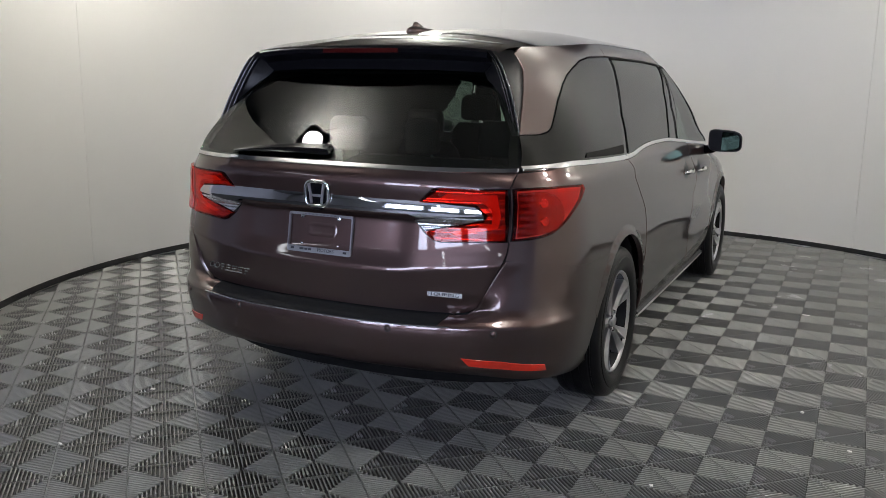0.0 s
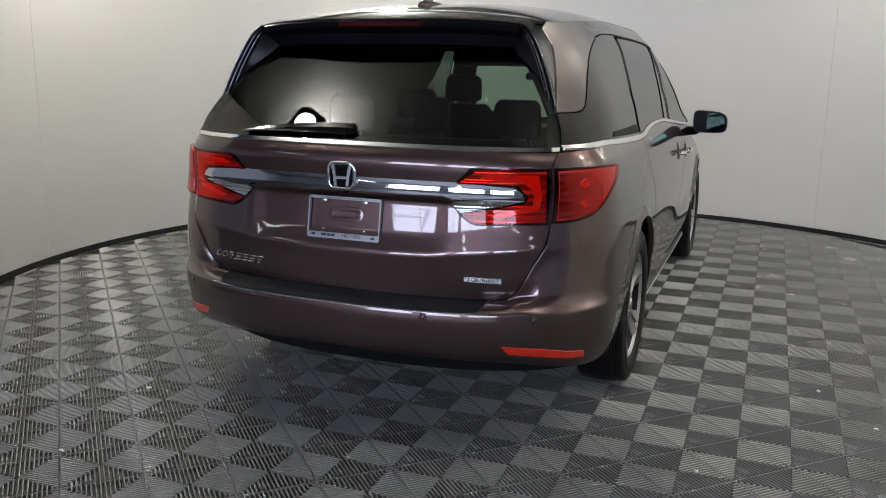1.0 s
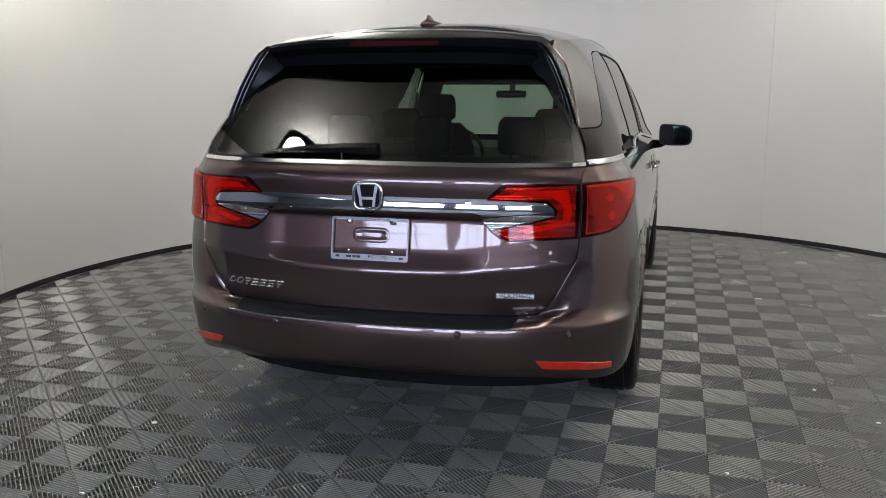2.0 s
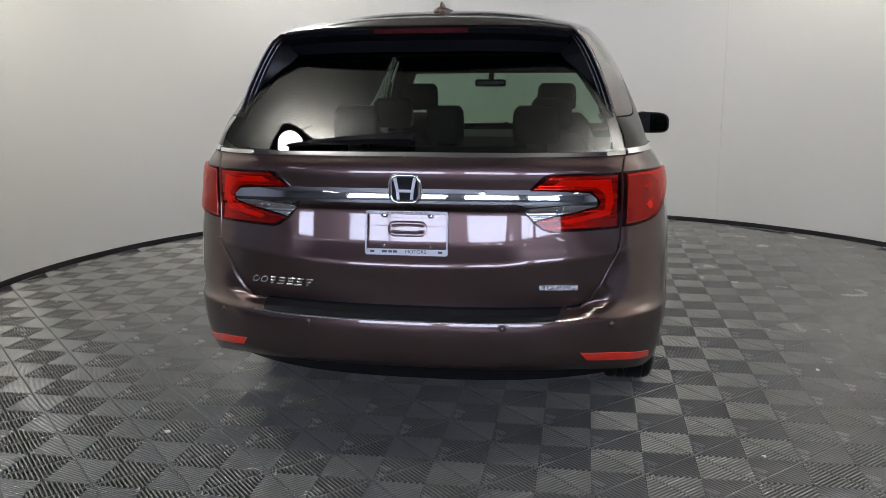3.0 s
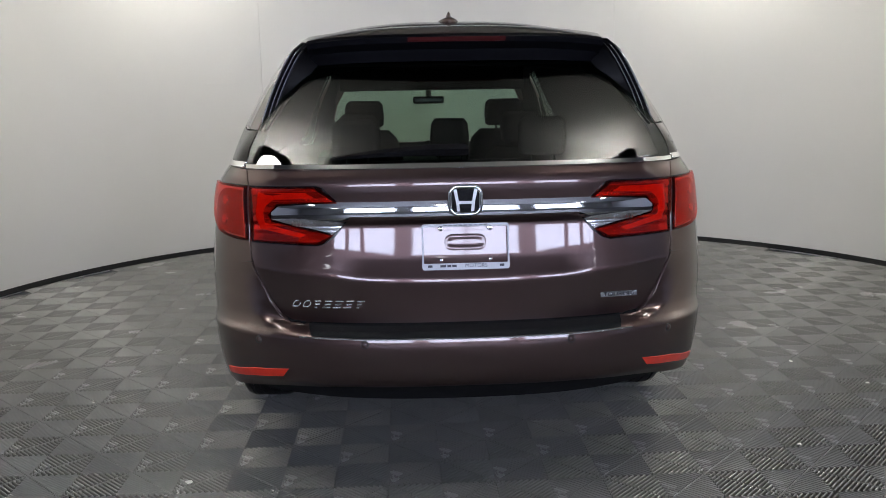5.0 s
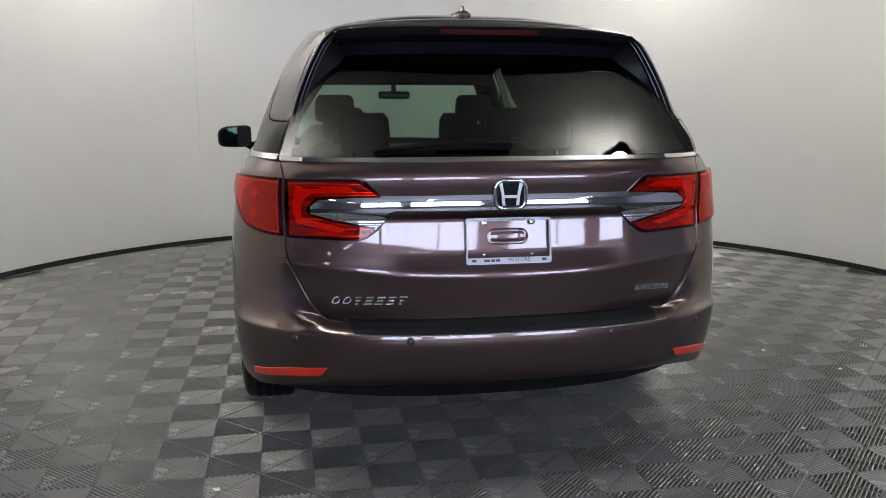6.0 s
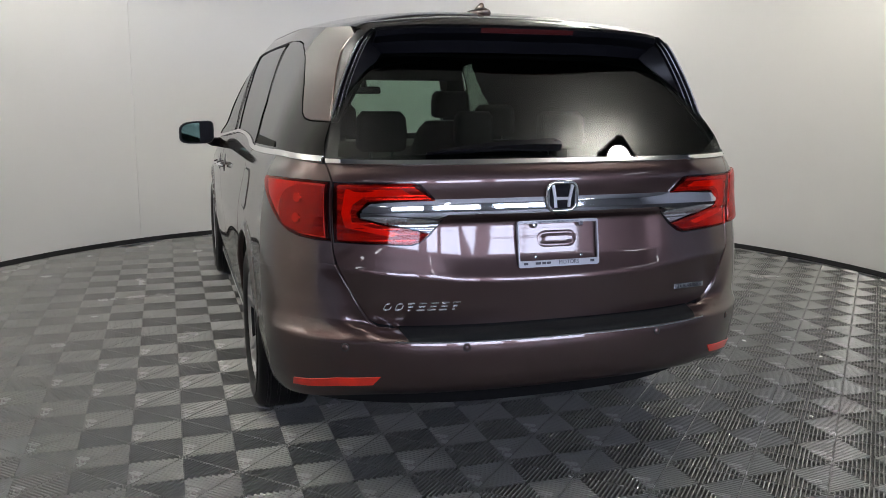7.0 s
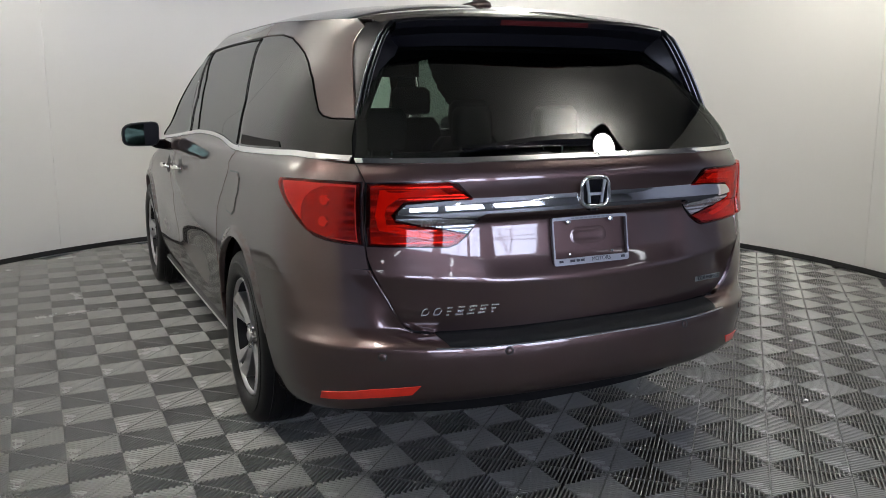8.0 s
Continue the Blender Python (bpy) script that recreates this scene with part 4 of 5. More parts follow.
# sides
for sd in (1, -1):
    gap = [("y", 1.405, 1.136), ("y", 1.455, 1.087), ("y", 1.52, 0.955), ("y", 1.615, 0.80), ("y", 1.63, 0.70)]
    front_of_arch = arch_points(AXLES[0], 1.628, 0.99, 22)
    seam = [("y", 0.80, 0.7605), ("y", 0.63, 0.7705), ("y", 0.47, 0.7855), ("y", 0.36, 0.805), ("x", 0.83, 0.826), ("x", 0.7775, 0.83)]
    quarter = panel("quarter_panel", mixed([("x", 0.7905, 1.160)] + belt_line(0.48, 1.38, -0.010) + gap + front_of_arch + seam[0:] + [("x", 0.7815, 0.86), ("x", 0.7830, 0.95), ("x", 0.7775, 1.10)], sd), PAINT, car, deep=0.016)
    slider = panel("sliding_door", mixed(belt_line(1.415, 2.88, -0.010) + [("y", 2.90, 1.05), ("y", 2.92, 0.80), ("y", 2.90, 0.30), ("y", 1.72, 0.30), ("y", 1.66, 0.45), ("y", 1.642, 0.60), ("y", 1.640, 0.70), ("y", 1.625, 0.80), ("y", 1.53, 0.955), ("y", 1.465, 1.087)], sd), PAINT, car, deep=0.016)
    door = panel("front_door", mixed(belt_line(2.892, 3.70, -0.010) + [("y", 3.85, 1.03), ("y", 3.93, 0.90), ("y", 3.90, 0.62), ("y", 3.74, 0.55), ("y", 3.66, 0.30), ("y", 2.912, 0.30), ("y", 2.932, 0.80), ("y", 2.912, 1.05)], sd), PAINT, car, deep=0.016)
    fender = panel("front_fender", mixed([("y", 3.72, 1.073), ("y", 3.95, 1.02), ("y", 4.30, 0.985), ("y", 4.55, 0.93), ("y", 4.72, 0.86), ("y", 4.70, 0.62)] + arch_points(AXLES[1], 4.60, 3.775, 20)[2:] + [("y", 3.75, 0.56), ("y", 3.91, 0.63), ("y", 3.94, 0.90), ("y", 3.86, 1.035)], sd), PAINT, car, deep=0.016)
    panel("d_pillar", mixed([("x", 0.7545, 1.302), ("y", 0.462, 1.303), ("y", 0.508, 1.311), ("y", 0.548, 1.328), ("y", 0.62, 1.378), ("y", 0.71, 1.436), ("y", 0.84, 1.496), ("y", 0.945, 1.531), ("y", 1.085, 1.562), ("y", 1.25, 1.592), ("y", 1.45, 1.608), ("y", 1.755, 1.610), ("y", 1.755, 1.645), ("y", 1.2, 1.645), ("x", 0.595, 1.645), ("x", 0.60, 1.618), ("x", 0.660, 1.555), ("x", 0.706, 1.452)], sd), PAINT, car, deep=0.016, step_z=0.02, shade=flat_side)
    panel("roof_rail", mixed([("y", 1.76, 1.610), ("y", 2.75, 1.602), ("y", 3.0, 1.590), ("y", 3.11, 1.586), ("y", 3.22, 1.555), ("y", 3.37, 1.425), ("y", 3.54, 1.31), ("y", 3.65, 1.22), ("y", 3.72, 1.095), ("y", 3.86, 1.095), ("y", 3.77, 1.25), ("y", 3.60, 1.40), ("y", 3.38, 1.55), ("y", 3.13, 1.62), ("y", 2.70, 1.645), ("y", 1.76, 1.645)], sd), PAINT, car, deep=0.016, label="painted roof rail and windshield pillar")
    qw = panel("quarter_window", mixed(QUARTER_WINDOW, sd), PRIVACY_SIDE, car, out=-0.001, deep=0.005, label="dark tinted quarter window", step_s=0.02, shade=flat_side)
    sw = panel("window", mixed(SLIDING_WINDOW, sd), PRIVACY_SIDE, slider, out=-0.003, deep=0.005, label="dark tinted sliding door window")
    fw = panel("window", mixed(FRONT_WINDOW, sd), FRONT_SIDE, door, out=-0.003, deep=0.005, label="lightly tinted front door window")
    panel("corner_window", mixed(CORNER_WINDOW, sd), GREEN_GLASS, door, out=-0.003, deep=0.005)
    # blacked-out posts between the windows
    panel("rear_post", mixed(belt_line(1.402, 1.498, 0.010, 2) + [("y", 1.595, 1.35), ("y", 1.82, 1.606), ("y", 1.74, 1.606), ("y", 1.545, 1.35)], sd), POST_BLACK, slider, out=-0.004, deep=0.01)
    panel("centre_post", mixed(belt_line(2.505, 2.715, 0.010, 3) + [("y", 2.955, 1.575), ("y", 2.99, 1.586), ("y", 2.91, 1.588), ("y", 2.625, 1.30)], sd), POST_BLACK, door, out=-0.004, deep=0.01)
    panel("mirror_post", mixed(belt_line(3.562, 3.598, 0.010, 2) + [("y", 3.51, 1.30), ("y", 3.37, 1.42), ("y", 3.36, 1.41), ("y", 3.475, 1.25)], sd), POST_BLACK, door, out=-0.002, deep=0.01)
    # rubber seals round the panes
    for owner, w, line in ((slider, 0.008, [(2.512, belt(2.5) + 0.014), (2.62, 1.30), (2.76, 1.445), (2.90, 1.582)]), (slider, 0.008, [(2.90, 1.588), (2.60, 1.599), (2.30, 1.602), (1.825, 1.600)]),
                           (slider, 0.005, [(1.500, belt(1.5) + 0.016), (1.60, 1.35), (1.71, 1.475), (1.82, 1.600)]), (door, 0.007, [(2.725, belt(2.72) + 0.014), (2.84, 1.36), (2.955, 1.570)]),
                           (door, 0.009, [(2.96, 1.579), (3.11, 1.582), (3.21, 1.552), (3.35, 1.42), (3.47, 1.25), (3.55, 1.115)])):
        panel("window_seal", mixed(band(line, w), sd), GLASS_FRIT, owner, out=0.0012, deep=0.004)
    # raised lips round the wheel arches
    for axle, y0, y1, owner in ((AXLES[0], 1.615, 0.79, quarter), (AXLES[1], 4.58, 3.79, fender)):
        ring_out = arch_points(axle, axle + (y0 - axle) * 1.09, axle + (y1 - axle) * 1.10, 24, ARCH + 0.045)
        ring_in = arch_points(axle, y0, y1, 24, ARCH - 0.004)
        panel("arch_lip", mixed(ring_out + ring_in[::-1], sd), PAINT, owner, out=0.0, deep=0.012, step_s=0.03, step_z=0.015,
              bulge=lambda s, z, axle=axle: 0.011 * ease(0.47, 0.62, z) * (1 - ease(ARCH + 0.012, ARCH + 0.045, math.hypot(body(s, z).y - axle, z - WHEEL_Z))) + 0.0006)
    # chrome belt strips on each panel
    for y0, y1, owner in ((0.305, 1.398, quarter), (1.408, 2.885, slider), (2.895, 3.66, door)):
        n = 16
        line = [(y0 + (y1 - y0) * k / n, belt(y0 + (y1 - y0) * k / n)) for k in range(n + 1)]
        panel("belt_trim", strip("y", line, 0.019 if owner is quarter else 0.016, sd), CHROME, owner, out=0.006, deep=0.012, label="bright chrome belt strip", step_z=0.006)
    # vent insert along the foot of the quarter window, its black painted for the recess's shade
    panel("window_vent", mixed([("y", 0.80, 1.188), ("y", 1.10, 1.176), ("y", 1.405, 1.168), ("y", 1.44, 1.205), ("y", 1.10, 1.204), ("y", 0.84, 1.206)], sd), GLASS_FRIT, qw, out=0.004, deep=0.006)
    # sill
    panel("sill", mixed([("y", 1.72, 0.245), ("y", 2.7, 0.245), ("y", 3.72, 0.245), ("y", 3.68, 0.294), ("y", 2.7, 0.294), ("y", 1.70, 0.294)], sd), MATTE_BLACK, car, out=0.012, deep=0.03, label="dark side sill")
    panel("sill_trim", mixed([("y", 1.70, 0.272), ("y", 2.7, 0.272), ("y", 3.70, 0.272), ("y", 3.70, 0.283), ("y", 2.7, 0.283), ("y", 1.70, 0.283)], sd), SILL_METAL, car, out=0.018, deep=0.01, label="satin trim line on the sill")
    # handles with their cups, the recesses' shade laid on as flat dark patches
    for y0, y1, z, owner in ((2.60, 2.83, 0.965, slider), (3.02, 3.25, 0.945, door)):
        panel("handle_cup_shade", mixed([("y", y0 + 0.05, z - 0.03), ("y", (y0 + y1) / 2, z - 0.045), ("y", y1 - 0.05, z - 0.03), ("y", y1 - 0.06, z + 0.03), ("y", (y0 + y1) / 2, z + 0.065), ("y", y0 + 0.06, z + 0.03)], sd), MATTE_BLACK, owner, out=0.001, deep=0.004)
        pts = []
        for k in range(9):
            y = y0 + (y1 - y0) * k / 8
            pts.append(body(s_from_y(y, z, sd), z, 0.012 + 0.024 * math.sin(math.pi * k / 8) ** 0.5))
        part("handle", tube_bm(pts, [0.008, 0.012, 0.014, 0.015, 0.015, 0.015, 0.014, 0.012, 0.008], 10), CHROME, owner, "chrome door handle", smooth=True)
    # door mirror
    ring = []
    for y, sc, dx in ((3.30, 0.94, 0), (3.315, 1.0, 0), (3.37, 0.98, -0.005), (3.43, 0.80, -0.01), (3.47, 0.45, -0.02), (3.485, 0.15, -0.03)):
        ring.append([(sd * (1.108 + dx + 0.112 * sc * c * (abs(c) ** -0.5 if abs(c) > 1e-3 else 1)), y, 1.128 + 0.074 * sc * s * (abs(s) ** -0.5 if abs(s) > 1e-3 else 1) + 0.016 * (c * sc if s > 0 else 0) * -1)
                     for c, s in [(math.cos(2 * math.pi * k / 28), math.sin(2 * math.pi * k / 28)) for k in range(28)]])
    mirror = part("door_mirror", loft_bm(ring), TRIM_BLACK, door, "gloss black door mirror", smooth=True)
    mirror.data.set_sharp_from_angle(angle=radians(50))
    part("mirror_foot", tube_bm([(sd * 0.94, 3.44, 1.055), (sd * 1.0, 3.42, 1.06), (sd * 1.05, 3.39, 1.085)], [0.035, 0.03, 0.025], 10), GLOSS_BLACK, door, smooth=True)
    glass_ring = [[(sd * 1.108 + (p[0] - sd * 1.108) * f, 3.2985, 1.128 + (p[2] - 1.128) * f) for p in ring[0]] for f in (0.9, 0.5, 0.05)]
    glass = part("mirror_glass", loft_bm(glass_ring, caps=True), MIRROR_GLASS, door, "mirror glass")
    glass.matrix_basis = Matrix.Translation((sd * 1.108, 3.296, 1.128)) @ pose(0, 0, 0, 0, 0, -sd * 4) @ Matrix.Translation((-sd * 1.108, -3.296, -1.128))

# fuel flap on the left
lid = [("y", 1.405, 1.035), ("y", 1.38, 1.052), ("y", 1.25, 1.055), ("y", 1.215, 1.035), ("y", 1.21, 0.99), ("y", 1.235, 0.955), ("y", 1.25, 0.905), ("y", 1.30, 0.885), ("y", 1.40, 0.89), ("y", 1.43, 0.92), ("y", 1.425, 0.98)]
ring_lid = [(k, 1.32 + (a - 1.32) * 1.09, 0.97 + (z - 0.97) * 1.09) for k, a, z in lid]
panel("fuel_flap_gap", mixed(ring_lid, -1, 0.02), MATTE_BLACK, car, out=0.0012, deep=0.003)
panel("fuel_flap", mixed(lid, -1, 0.02), PAINT, car, out=0.003, deep=0.003, label="painted fuel flap")


# roof, front
def build_roof():
    bm = bmesh.new()
    ns = 140
    rings = []
    rim = [body(-4 + 8 * i / ns, 1.643) for i in range(ns)]
    steps = [0, 0.03, 0.07, 0.12, 0.2, 0.3, 0.42, 0.56, 0.7, 0.85, 1.0]
    for f in steps:
        row = []
        for p in rim:
            spine = Vector((0, min(max(p.y, 1.10), 2.75), 0))
            q = Vector((p.x, p.y, 0)).lerp(spine, f)
            hump = 0.088 - 0.02 * max(0, (spine.y - 2.0)) ** 2 - 0.014 * max(0.0, 1.5 - spine.y)
            row.append(bm.verts.new((q.x, q.y, 1.643 + roof_lift(q.y, 1.643) + hump * (1 - (1 - f) ** 2.6))))
        rings.append(row)
    for a, b in zip(rings, rings[1:]):
        for k in range(ns):
            bm.faces.new((a[k], a[(k + 1) % ns], b[(k + 1) % ns], b[k]))
    bmesh.ops.remove_doubles(bm, verts=bm.verts[:], dist=1e-4)
    bmesh.ops.recalc_face_normals(bm, faces=bm.faces[:])
    return part("roof", bm, PAINT, car, smooth=True)


roof = build_roof()
fin_rings = []
for k in range(10):
    f = k / 9
    z = 1.735 + 0.040 * f
    y0, y1 = 0.885 + 0.02 * f ** 3, 1.10 - 0.16 * f ** 0.8
    w = 0.017 * (1 - f) ** 0.9 + 0.0035
    fin_rings.append([(w * c * (0.5 + 0.5 * abs(math.sin(a))), (y0 + y1) / 2 - (y1 - y0) / 2 * math.cos(a), z) for a, c in [(2 * math.pi * j / 16, math.sin(2 * math.pi * j / 16)) for j in range(16)]])
part("antenna_fin", loft_bm(fin_rings), PAINT, roof, "shark-fin roof antenna", smooth=True)
part("antenna_base", loft_bm([[(w * math.sin(2 * math.pi * j / 24), 0.985 - d * math.cos(2 * math.pi * j / 24), z) for j in range(24)] for z, w, d in ((1.725, 0.048, 0.135), (1.741, 0.044, 0.130), (1.748, 0.030, 0.118), (1.754, 0.014, 0.10))]), PAINT, roof, smooth=True)
ws = windshield_outline()
panel("windshield", [(s, z) for s, z in ws] , GREEN_GLASS, car, out=-0.002, deep=0.005, label="lightly tinted windshield")
panel("windshield", [(-s, z) for s, z in ws], GREEN_GLASS, car, out=-0.002, deep=0.005, label="lightly tinted windshield")
for sd in (1, -1):
    nose = [(4.0, 0.27), (3.5, 0.27), (3.30, 0.30), (3.22, 0.55), (3.25, 0.70), (3.45, 0.74), (4.0, 0.74)]
    panel("front_bumper", [(sd * s, z) for s, z in nose], PAINT, car, deep=0.016)
    panel("headlamp", [(sd * s, z) for s, z in [(3.75, 0.75), (3.28, 0.72), (3.22, 0.84), (3.70, 0.84)]], CLEAR_LENS, car, deep=0.016, label="clear headlamp")
    panel("bonnet", [(sd * s, z) for s, z in [(4.0, 0.85), (3.6, 0.85), (3.32, 0.90), (3.15, 0.99), (3.25, 1.07), (4.0, 1.085)]], PAINT, car, deep=0.016, step_z=0.012)
    panel("grille", [(sd * s, z) for s, z in [(4.0, 0.745), (3.76, 0.75), (3.71, 0.845), (4.0, 0.845)]], GLOSS_BLACK, car, deep=0.016)


# wheels
def build_wheel():
    w = part("wheel", lathe_bm([(0.02, 0.055), (0.05, 0.052), (0.055, -0.02), (0.20, -0.075), (0.222, -0.06), (0.232, 0.085), (0.243, 0.099), (0.250, 0.094), (0.250, 0.07), (0.236, 0.05), (0.236, -0.10)], (0, 0, 0), 64), ALLOY_DARK, car, "grey and machined alloy wheel", smooth=True)
    w.data.set_sharp_from_angle(angle=radians(35))
    part("tyre", lathe_bm([(0.238, -0.105), (0.30, -0.117), (0.345, -0.113), (0.362, -0.102), (0.369, -0.088), (0.370, -0.062), (0.364, -0.060), (0.364, -0.052), (0.370, -0.050), (0.3705, -0.022), (0.364, -0.020), (0.364, -0.010), (0.3705, -0.008), (0.3705, 0.02), (0.364, 0.022), (0.364, 0.032),
                           (0.370, 0.034), (0.369, 0.060), (0.362, 0.064), (0.360, 0.072), (0.366, 0.076), (0.361, 0.094), (0.350, 0.106), (0.335, 0.111), (0.320, 0.113), (0.316, 0.1165), (0.300, 0.1175), (0.275, 0.1145), (0.260, 0.106), (0.252, 0.098), (0.249, 0.08), (0.247, 0.05)], (0, 0, 0), 96), RUBBER, w, "black rubber tyre", smooth=True).data.set_sharp_from_angle(angle=radians(30))
    part("rim_lip", lathe_bm([(0.233, 0.086), (0.241, 0.101), (0.248, 0.100), (0.252, 0.092), (0.246, 0.085)], (0, 0, 0), 64), ALLOY, w, smooth=True)
    for k in range(5):
        a = radians(90 + 72 * k)
        for t, f in ((0.165, 1), (-0.165, -1)):
            rr = []
            for r, half_w, h, sk in ((0.030, 0.016, 0.080, 0.3), (0.075, 0.012, 0.077, 0.85), (0.13, 0.013, 0.079, 1.0), (0.19, 0.022, 0.087, 1.08), (0.238, 0.029, 0.098, 1.14)):
                aa = a + t * sk
                cx, sx = math.cos(aa), math.sin(aa)
                rr.append([(h - 0.045, r * cx - sx * half_w * 1.15, r * sx + cx * half_w * 1.15), (h + (0.002 if f < 0 else -0.010), r * cx - sx * half_w, r * sx + cx * half_w), (h + (0.002 if f > 0 else -0.010), r * cx + sx * half_w, r * sx - cx * half_w), (h - 0.045, r * cx + sx * half_w * 1.15, r * sx - cx * half_w * 1.15)])
            part("spoke", loft_bm(rr), ALLOY, w, "machined alloy spoke")
        web = []
        for r, spread, h in ((0.062, 0.15, 0.066), (0.12, 0.165, 0.064), (0.18, 0.178, 0.070), (0.236, 0.19, 0.080)):
            row = [(h, r * math.cos(a + spread * f), r * math.sin(a + spread * f)) for f in (-1, -0.4, 0.4, 1)]
            web.append(row + [(h - 0.03, y, z) for _, y, z in row[::-1]])
        part("spoke_web", loft_bm(web), ALLOY_GREY, w, "grey satin face between two spokes")
        aa = a + radians(36)
        part("lug_nut", lathe_bm([(0.0, 0.088), (0.009, 0.086), (0.011, 0.082), (0.011, 0.02)], (0, 0.045 * math.cos(aa), 0.045 * math.sin(aa)), 8), CHROME, w)
    part("hub_cap", lathe_bm([(0.0, 0.092), (0.02, 0.091), (0.03, 0.086), (0.033, 0.05)], (0, 0, 0), 24), ALLOY, w, smooth=True)
    part("brake_disc", lathe_bm([(0.05, -0.06), (0.15, -0.06), (0.15, -0.085), (0.05, -0.085)], (0, 0, 0), 40), DARK_STEEL, w, smooth=False)
    return w


first = build_wheel()
first.matrix_basis = pose(0.868, AXLES[0], WHEEL_Z, 14, 0, 0)
for sx, yy, turn in ((0.868, AXLES[1], 31), (-0.868, AXLES[0], -6), (-0.868, AXLES[1], 20)):
    copy_thing(first, pose(sx, yy, WHEEL_Z, turn, 0, 0 if sx > 0 else 180))

# exhaust under the tail
part("silencer", lathe_bm([(0.0, -0.25), (0.07, -0.25), (0.085, -0.22), (0.085, 0.22), (0.07, 0.25), (0.0, 0.25)], (0.3, 0.62, 0.27), 20), DARK_STEEL, car, smooth=False)


# ---- cabin ----
def seat(name, x, y, width, back_top, head_z, heads, tilt=0.16):
    b = part(name, loft_bm([[(x + sx * width / 2 * w, y + yy + tilt * (-(z - 0.75)) , z) for sx, yy in ((-1, 0), (-0.85, -0.07), (0.85, -0.07), (1, 0), (0.9, 0.06), (-0.9, 0.06))] for z, w in ((0.62, 0.95), (0.80, 1.0), (back_top - 0.16, 0.97), (back_top - 0.05, 0.82), (back_top, 0.62))]), SEAT, car, "charcoal leather seat back", smooth=True)
    part("cushion", box_bm(x - width / 2, x + width / 2, y + 0.02, y + 0.5, 0.42, 0.62, 0.05), SEAT, b)
    for hx, hw in heads:
        yb = y - tilt * (head_z - 0.75)
        part("headrest", loft_bm([[(x + hx + hw * w * c * (abs(c) ** -0.5 if abs(c) > 1e-3 else 1), yb - 0.005 + 0.05 * w * s * (abs(s) ** -0.5 if abs(s) > 1e-3 else 1), z) for c, s in [(math.cos(2 * math.pi * k / 16), math.sin(2 * math.pi * k / 16)) for k in range(16)]]
                                  for z, w in ((head_z - 0.085, 0.8), (head_z - 0.07, 0.97), (head_z, 1.0), (head_z + 0.06, 0.95), (head_z + 0.085, 0.75))]), SEAT, b, smooth=True)
        for dx in (-0.05, 0.05):
            part("headrest_post", tube_bm([(x + hx + dx, yb, back_top - 0.03), (x + hx + dx, yb, head_z - 0.07)], 0.006), SATIN, b)
    return b


for sx in (-0.45, 0.45):
    seat("front_seat", sx, 2.78, 0.50, 1.22, 1.325, [(0, 0.125)])
    seat("middle_seat", sx, 1.98, 0.48, 1.14, 1.25, [(0, 0.115)])
seat("rear_seat", 0.0, 1.08, 1.20, 1.13, 1.235, [(-0.42, 0.11), (0.0, 0.088), (0.42, 0.11)])
part("sun_visors", box_bm(-0.62, 0.62, 2.93, 2.99, 1.475, 1.62, 0.01), DARK_INSIDE, car, "dark header with sun visors")
part("dashboard", loft_bm([[(x, 3.25, 0.70), (x, 3.22, 0.95), (x, 3.35, 1.02), (x, 3.72, 1.05), (x, 3.72, 0.70)] for x in (-0.82, 0.82)]), MATTE_BLACK, car, "black dashboard")
part("steering_wheel", lathe_bm([(0.165 + 0.015 * math.cos(k * math.pi / 4), 0.015 * math.sin(k * math.pi / 4)) for k in range(9)], (0, 0, 0), 28), MATTE_BLACK, car, "black steering wheel", smooth=True).matrix_basis = pose(-0.40, 3.12, 1.0, 0, 20, -90)
part("inside_mirror", box_bm(-0.13, 0.085, 3.05, 3.09, 1.385, 1.435, 0.015), GLOSS_BLACK, car, "inside rear-view mirror")
part("mirror_stalk", tube_bm([(-0.02, 3.08, 1.42), (-0.02, 3.12, 1.47), (-0.01, 3.2, 1.60)], 0.02), MATTE_BLACK, car)
part("cabin_floor", box_bm(-0.80, 0.80, 0.35, 3.7, 0.34, 0.40), DARK_INSIDE, car)
part("headliner", box_bm(-0.55, 0.55, 0.75, 2.95, 1.612, 1.62), DARK_INSIDE, car, "dark headliner")


# ---- badges and plate frame ----
ZONE[0] = "gate"


def rounded(cx, cz, w, h, r, n=6):
    out = []
    for qx, qz, a0 in ((1, 1, 0), (-1, 1, 90), (-1, -1, 180), (1, -1, 270)):
        for k in range(n + 1):
            a = radians(a0 + 90 * k / n)
            out.append((cx + qx * (w / 2 - r) + r * math.cos(a), cz + qz * (h / 2 - r) + r * math.sin(a)))
    return out


def ring_bm(outer, inner, y0, y1):
    """A flat frame between two outlines in x, z."""
    bm = bmesh.new()
    rows = [[bm.verts.new((x, y, z)) for x, z in o] for o, y in ((outer, y1), (outer, y0), (inner, y0), (inner, y1))]
    n = len(outer)
    for a, b in zip(rows, rows[1:] + rows[:1]):
        for k in range(n):
            bm.faces.new((a[k], a[(k + 1) % n], b[(k + 1) % n], b[k]))
    bmesh.ops.recalc_face_normals(bm, faces=bm.faces[:])
    return bm


def slab_bm(outline, y0, y1):
    return loft_bm([[(x, y, z) for x, z in outline] for y in (y0, y1)])


